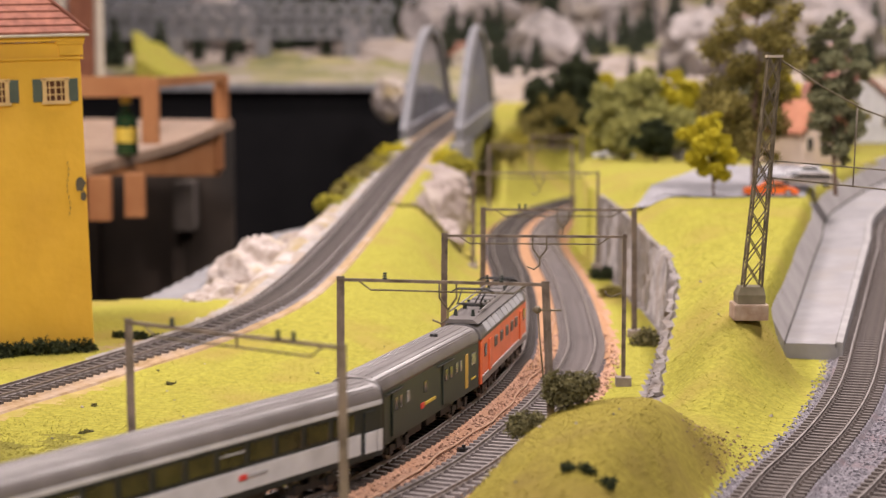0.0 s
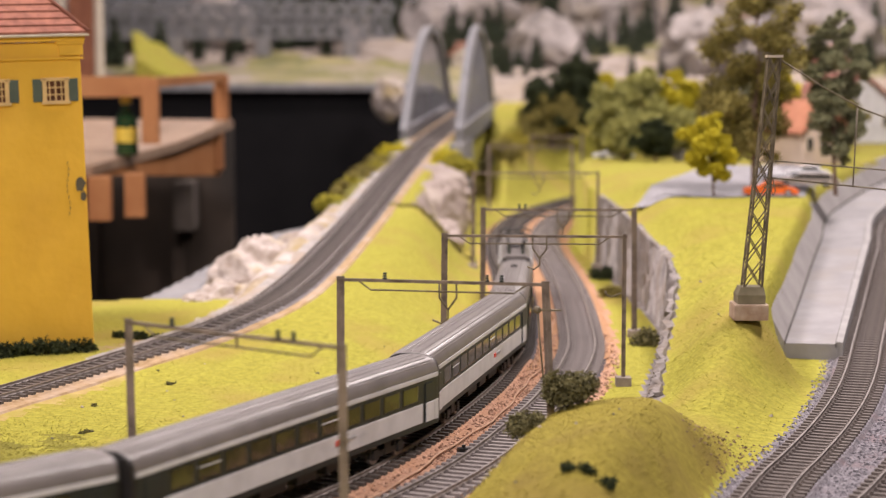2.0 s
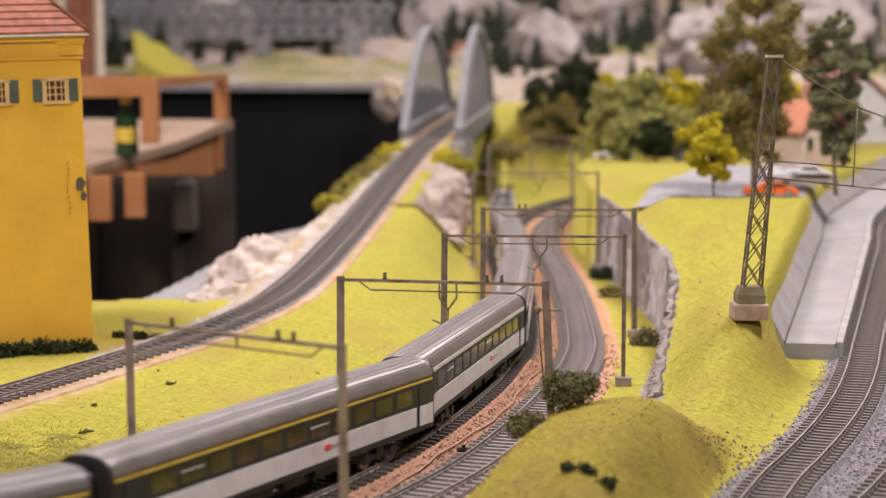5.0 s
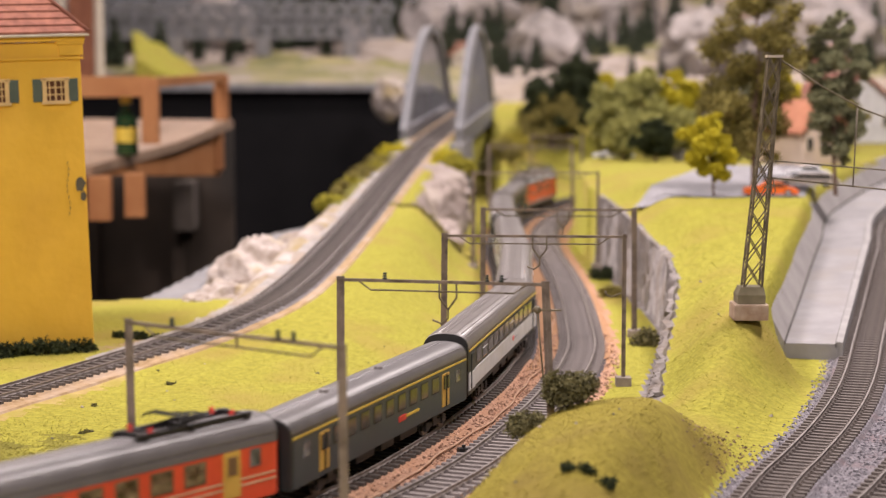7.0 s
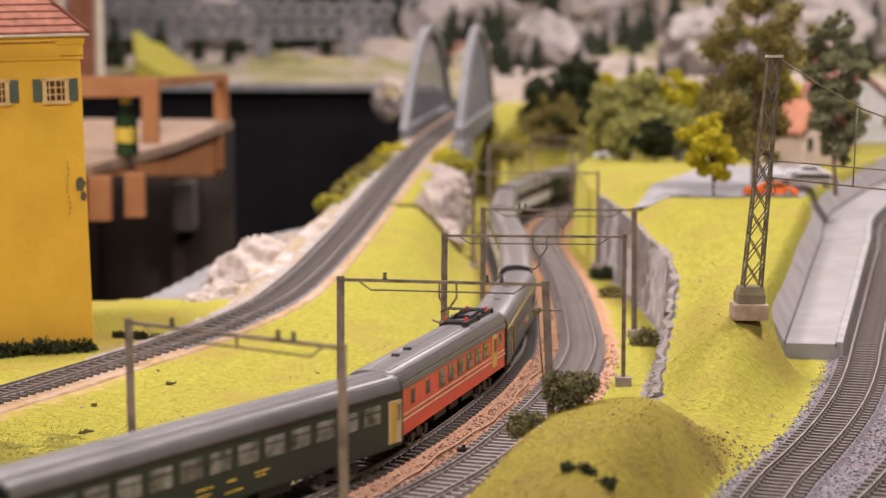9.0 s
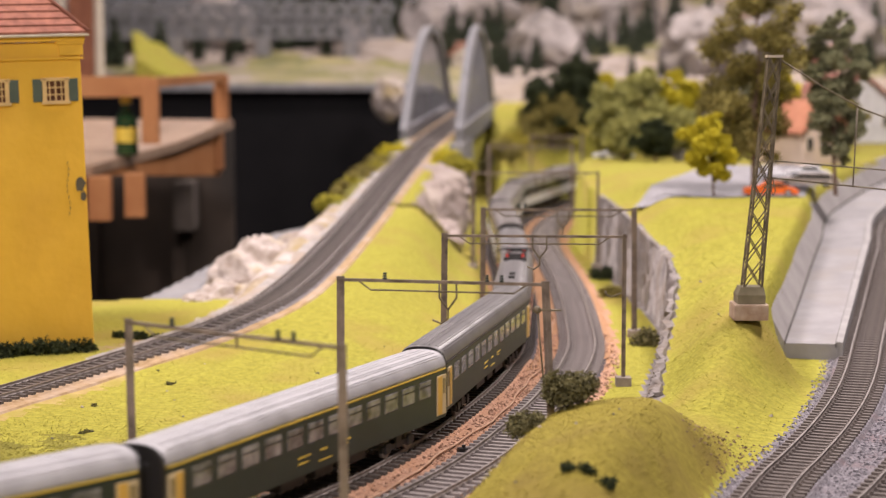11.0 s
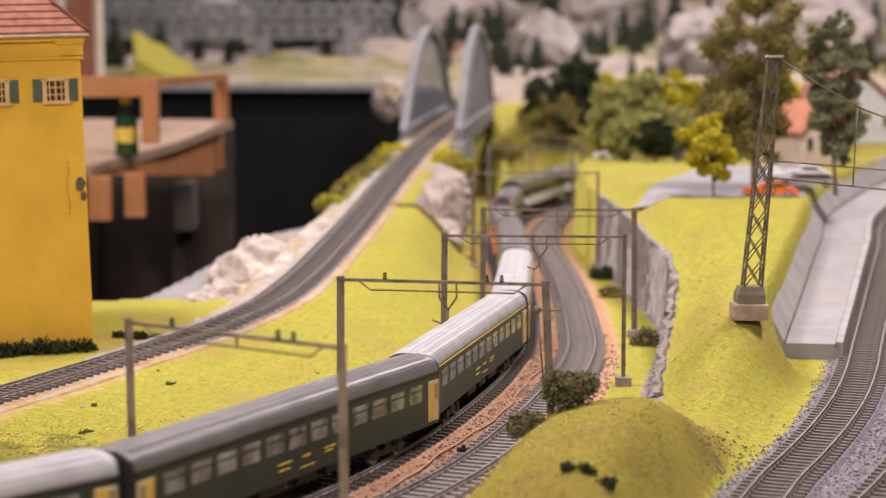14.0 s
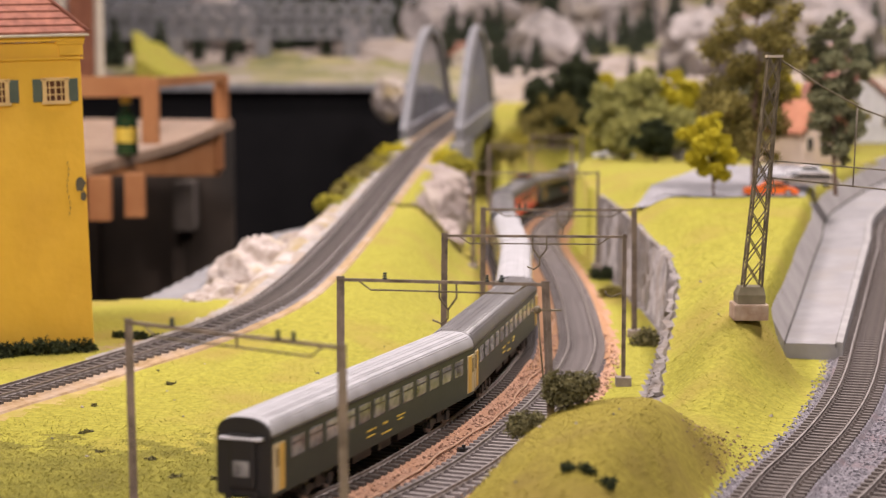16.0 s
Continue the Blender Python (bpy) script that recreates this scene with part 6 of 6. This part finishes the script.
# ---- gravel stones and grass fibres ----
def scatter_stones(name, label, spots, z, sizes, material, seed):
    rng = np.random.RandomState(seed)
    n = len(spots)
    base = np.array([(1, 0, 0), (-1, 0, 0), (0, 1, 0), (0, -1, 0), (0, 0, 1), (0, 0, -1)], float)
    fc = np.array([(0, 2, 4), (2, 1, 4), (1, 3, 4), (3, 0, 4), (2, 0, 5), (1, 2, 5), (3, 1, 5), (0, 3, 5)])
    v = base[None] * (1 + rng.uniform(-0.35, 0.35, (n, 6, 1))) + rng.uniform(-0.25, 0.25, (n, 6, 3))
    v *= (sizes * rng.uniform(0.5, 1.2, n))[:, None, None] * np.array([1, 1, 0.75])
    v += np.stack([spots[:, 0], spots[:, 1], z], -1)[:, None, :]
    f = (fc[None] + 6 * np.arange(n)[:, None, None]).reshape(-1, 3)
    return tagged(pydata(name, v.reshape(-1, 3), f, material), label, "gravel", kind="stuff")


STONE_BROWN = leaf_material("brown_gravel_stones", (0.16, 0.085, 0.055), (0.62, 0.40, 0.29))
STONE_GREY = leaf_material("grey_gravel_stones", (0.07, 0.065, 0.075), (0.36, 0.34, 0.37))
FLOCK = leaf_material("yellow_green_flock", (0.27, 0.255, 0.042), (0.43, 0.395, 0.07))
FLOCK_OLIVE = leaf_material("olive_flock", (0.155, 0.14, 0.026), (0.30, 0.275, 0.052))
FLOCK_DRY = leaf_material("dry_flock", (0.18, 0.145, 0.03), (0.36, 0.30, 0.06))


def gravel():
    rng = np.random.RandomState(7)
    n = 26000
    x, y = rng.uniform(-0.30, 0.14, n), rng.uniform(0.62, 1.55, n)
    h, dM, dS, dB, dY, zB, g, pit = ground_height(x, y)
    ok = (dM > -0.028) & (dS < 0.032) & (np.abs(np.abs(dM) - GAUGE / 2) > 0.003) & (np.abs(np.abs(dS) - GAUGE / 2) > 0.003) & (g < 0.004)
    on_bed = (np.abs(dM) < 0.019) | (np.abs(dS) < 0.019)
    ok &= ~on_bed | (rng.uniform(0, 1, n) < np.where(np.abs(dS) < 0.019, 0.06, 0.25))
    z = h + np.where(on_bed, 0.0012, 0.0004)
    scatter_stones("brown_gravel", "loose brown gravel between the two main tracks", np.stack([x, y], -1)[ok], z[ok], 0.0013, STONE_BROWN, 3)
    n = 42000
    x, y = rng.uniform(0.10, 0.50, n), rng.uniform(0.85, 1.75, n)
    h, dM, dS, dB, dY, zB, g, pit = ground_height(x, y)
    ok = (dY > -0.030 + rng.normal(size=n) * 0.002) & (np.abs(np.abs(dY) - GAUGE / 2) > 0.0025) & (g < 0.004)
    dYB = YARD_B.near(x, y)[0]
    ok &= np.abs(np.abs(dYB) - GAUGE / 2) > 0.0025
    on_bed = (np.abs(dY) < 0.019) | (np.abs(dYB) < 0.019)
    ok &= ~on_bed | (rng.uniform(0, 1, n) < 0.2)
    z = h + np.where(on_bed, 0.0012, 0.0003)
    scatter_stones("grey_gravel", "loose grey gravel around the yard tracks", np.stack([x, y], -1)[ok], z[ok], 0.0011, STONE_GREY, 4)


def flock():
    """Short fibres standing on the flocked ground."""
    rng = np.random.RandomState(9)
    n = 420000
    y = 0.72 + 1.3 * rng.uniform(0, 1, n) ** 1.5
    x = rng.uniform(-1, 1, n) * 0.265 * y
    h, dM, dS, dB, dY, zB, g, pit = ground_height(x, y)
    edge = rng.normal(size=n) * 0.003
    green = ((dM < -0.030 + edge) & (dB > 0.034 + edge)) | ((dB < -0.032 + edge) & (y < 1.62)) | ((dS > 0.034 + edge) & (dY < -0.036 + edge) & ((y < 1.35) | (dY < -0.072)))
    green &= ~pit & (np.abs(x - wall_x(y)) > 0.010) & ~((x > 0.2) & (x < 0.48) & (y > 1.89))
    dry = g > 0.006
    olive = (dM < -0.034) & (dB > 0.05) & (y + fnoise(x, y, 40, 9) * 0.054 + fnoise(x, y, 12, 4) * 0.03 + rng.normal(size=n) * 0.045 < 1.10 - 0.35 * np.maximum(x + 0.16, 0.0))
    green &= ~((dB > 0) & (dB < 0.042) & (y < 1.33) & (rng.uniform(0, 1, n) < 0.75))
    for name, lab, sel, m in (("grass_fibres", "short yellow-green flock fibres on the ground", green & ~dry & ~olive, FLOCK), ("olive_grass_fibres", "matted olive flock fibres on the ground", green & olive, FLOCK_OLIVE), ("dry_grass_fibres", "short dry flock fibres on the mound", green & dry, FLOCK_DRY)):
        k = int(sel.sum())
        p = np.stack([x[sel], y[sel], h[sel] - 0.0003], -1)
        a = rng.uniform(0, 6.283, k)
        w = rng.uniform(0.00025, 0.0005, k)
        side = np.stack([np.cos(a) * w, np.sin(a) * w, np.zeros(k)], -1)
        long = 1.7 if name == "olive_grass_fibres" else 1.0
        tip = np.stack([rng.normal(size=k) * 0.0016 * long, rng.normal(size=k) * 0.0016 * long, rng.uniform(0.0004, 0.0011, k) * long], -1)
        v = np.stack([p - side, p + side, p + tip], 1).reshape(-1, 3)
        tagged(pydata(name, v, np.arange(3 * k).reshape(-1, 3), m), lab, "grass", kind="stuff")


def soil_clumps():
    """Brown crumbs along the broken edge of the mound and on the meadow, and a few pale stones."""
    rng = np.random.RandomState(15)
    n = 170
    u = rng.uniform(0, 1, n)
    x = 0.145 + 0.045 * u + rng.normal(size=n) * 0.007
    y = 1.02 + 0.07 * u + rng.normal(size=n) * 0.022
    h, dM, dS, dB, dY, zB, g, pit = ground_height(x, y)
    ok = dY < -0.026
    scatter_stones("soil_crumbs", "brown soil crumbs along the mound edge", np.stack([x, y], -1)[ok], h[ok] + 0.0002, 0.0012, leaf_material("brown_crumbs", (0.08, 0.055, 0.03), (0.30, 0.22, 0.11)), 5)
    n = 50
    x, y = rng.uniform(-0.28, 0.27, n), rng.uniform(0.85, 1.5, n)
    h, dM, dS, dB, dY, zB, g, pit = ground_height(x, y)
    ok = ((dM < -0.035) & (dB > 0.04)) | ((dS > 0.04) & (dY < -0.04))
    scatter_stones("loose_crumbs", "scattered dark and pale crumbs on the grass", np.stack([x, y], -1)[ok], h[ok] + 0.0005, 0.0013, leaf_material("mixed_crumbs", (0.04, 0.045, 0.025), (0.5, 0.44, 0.36)), 6)


gravel()
flock()
soil_clumps()


portals()
tracks()
motions()
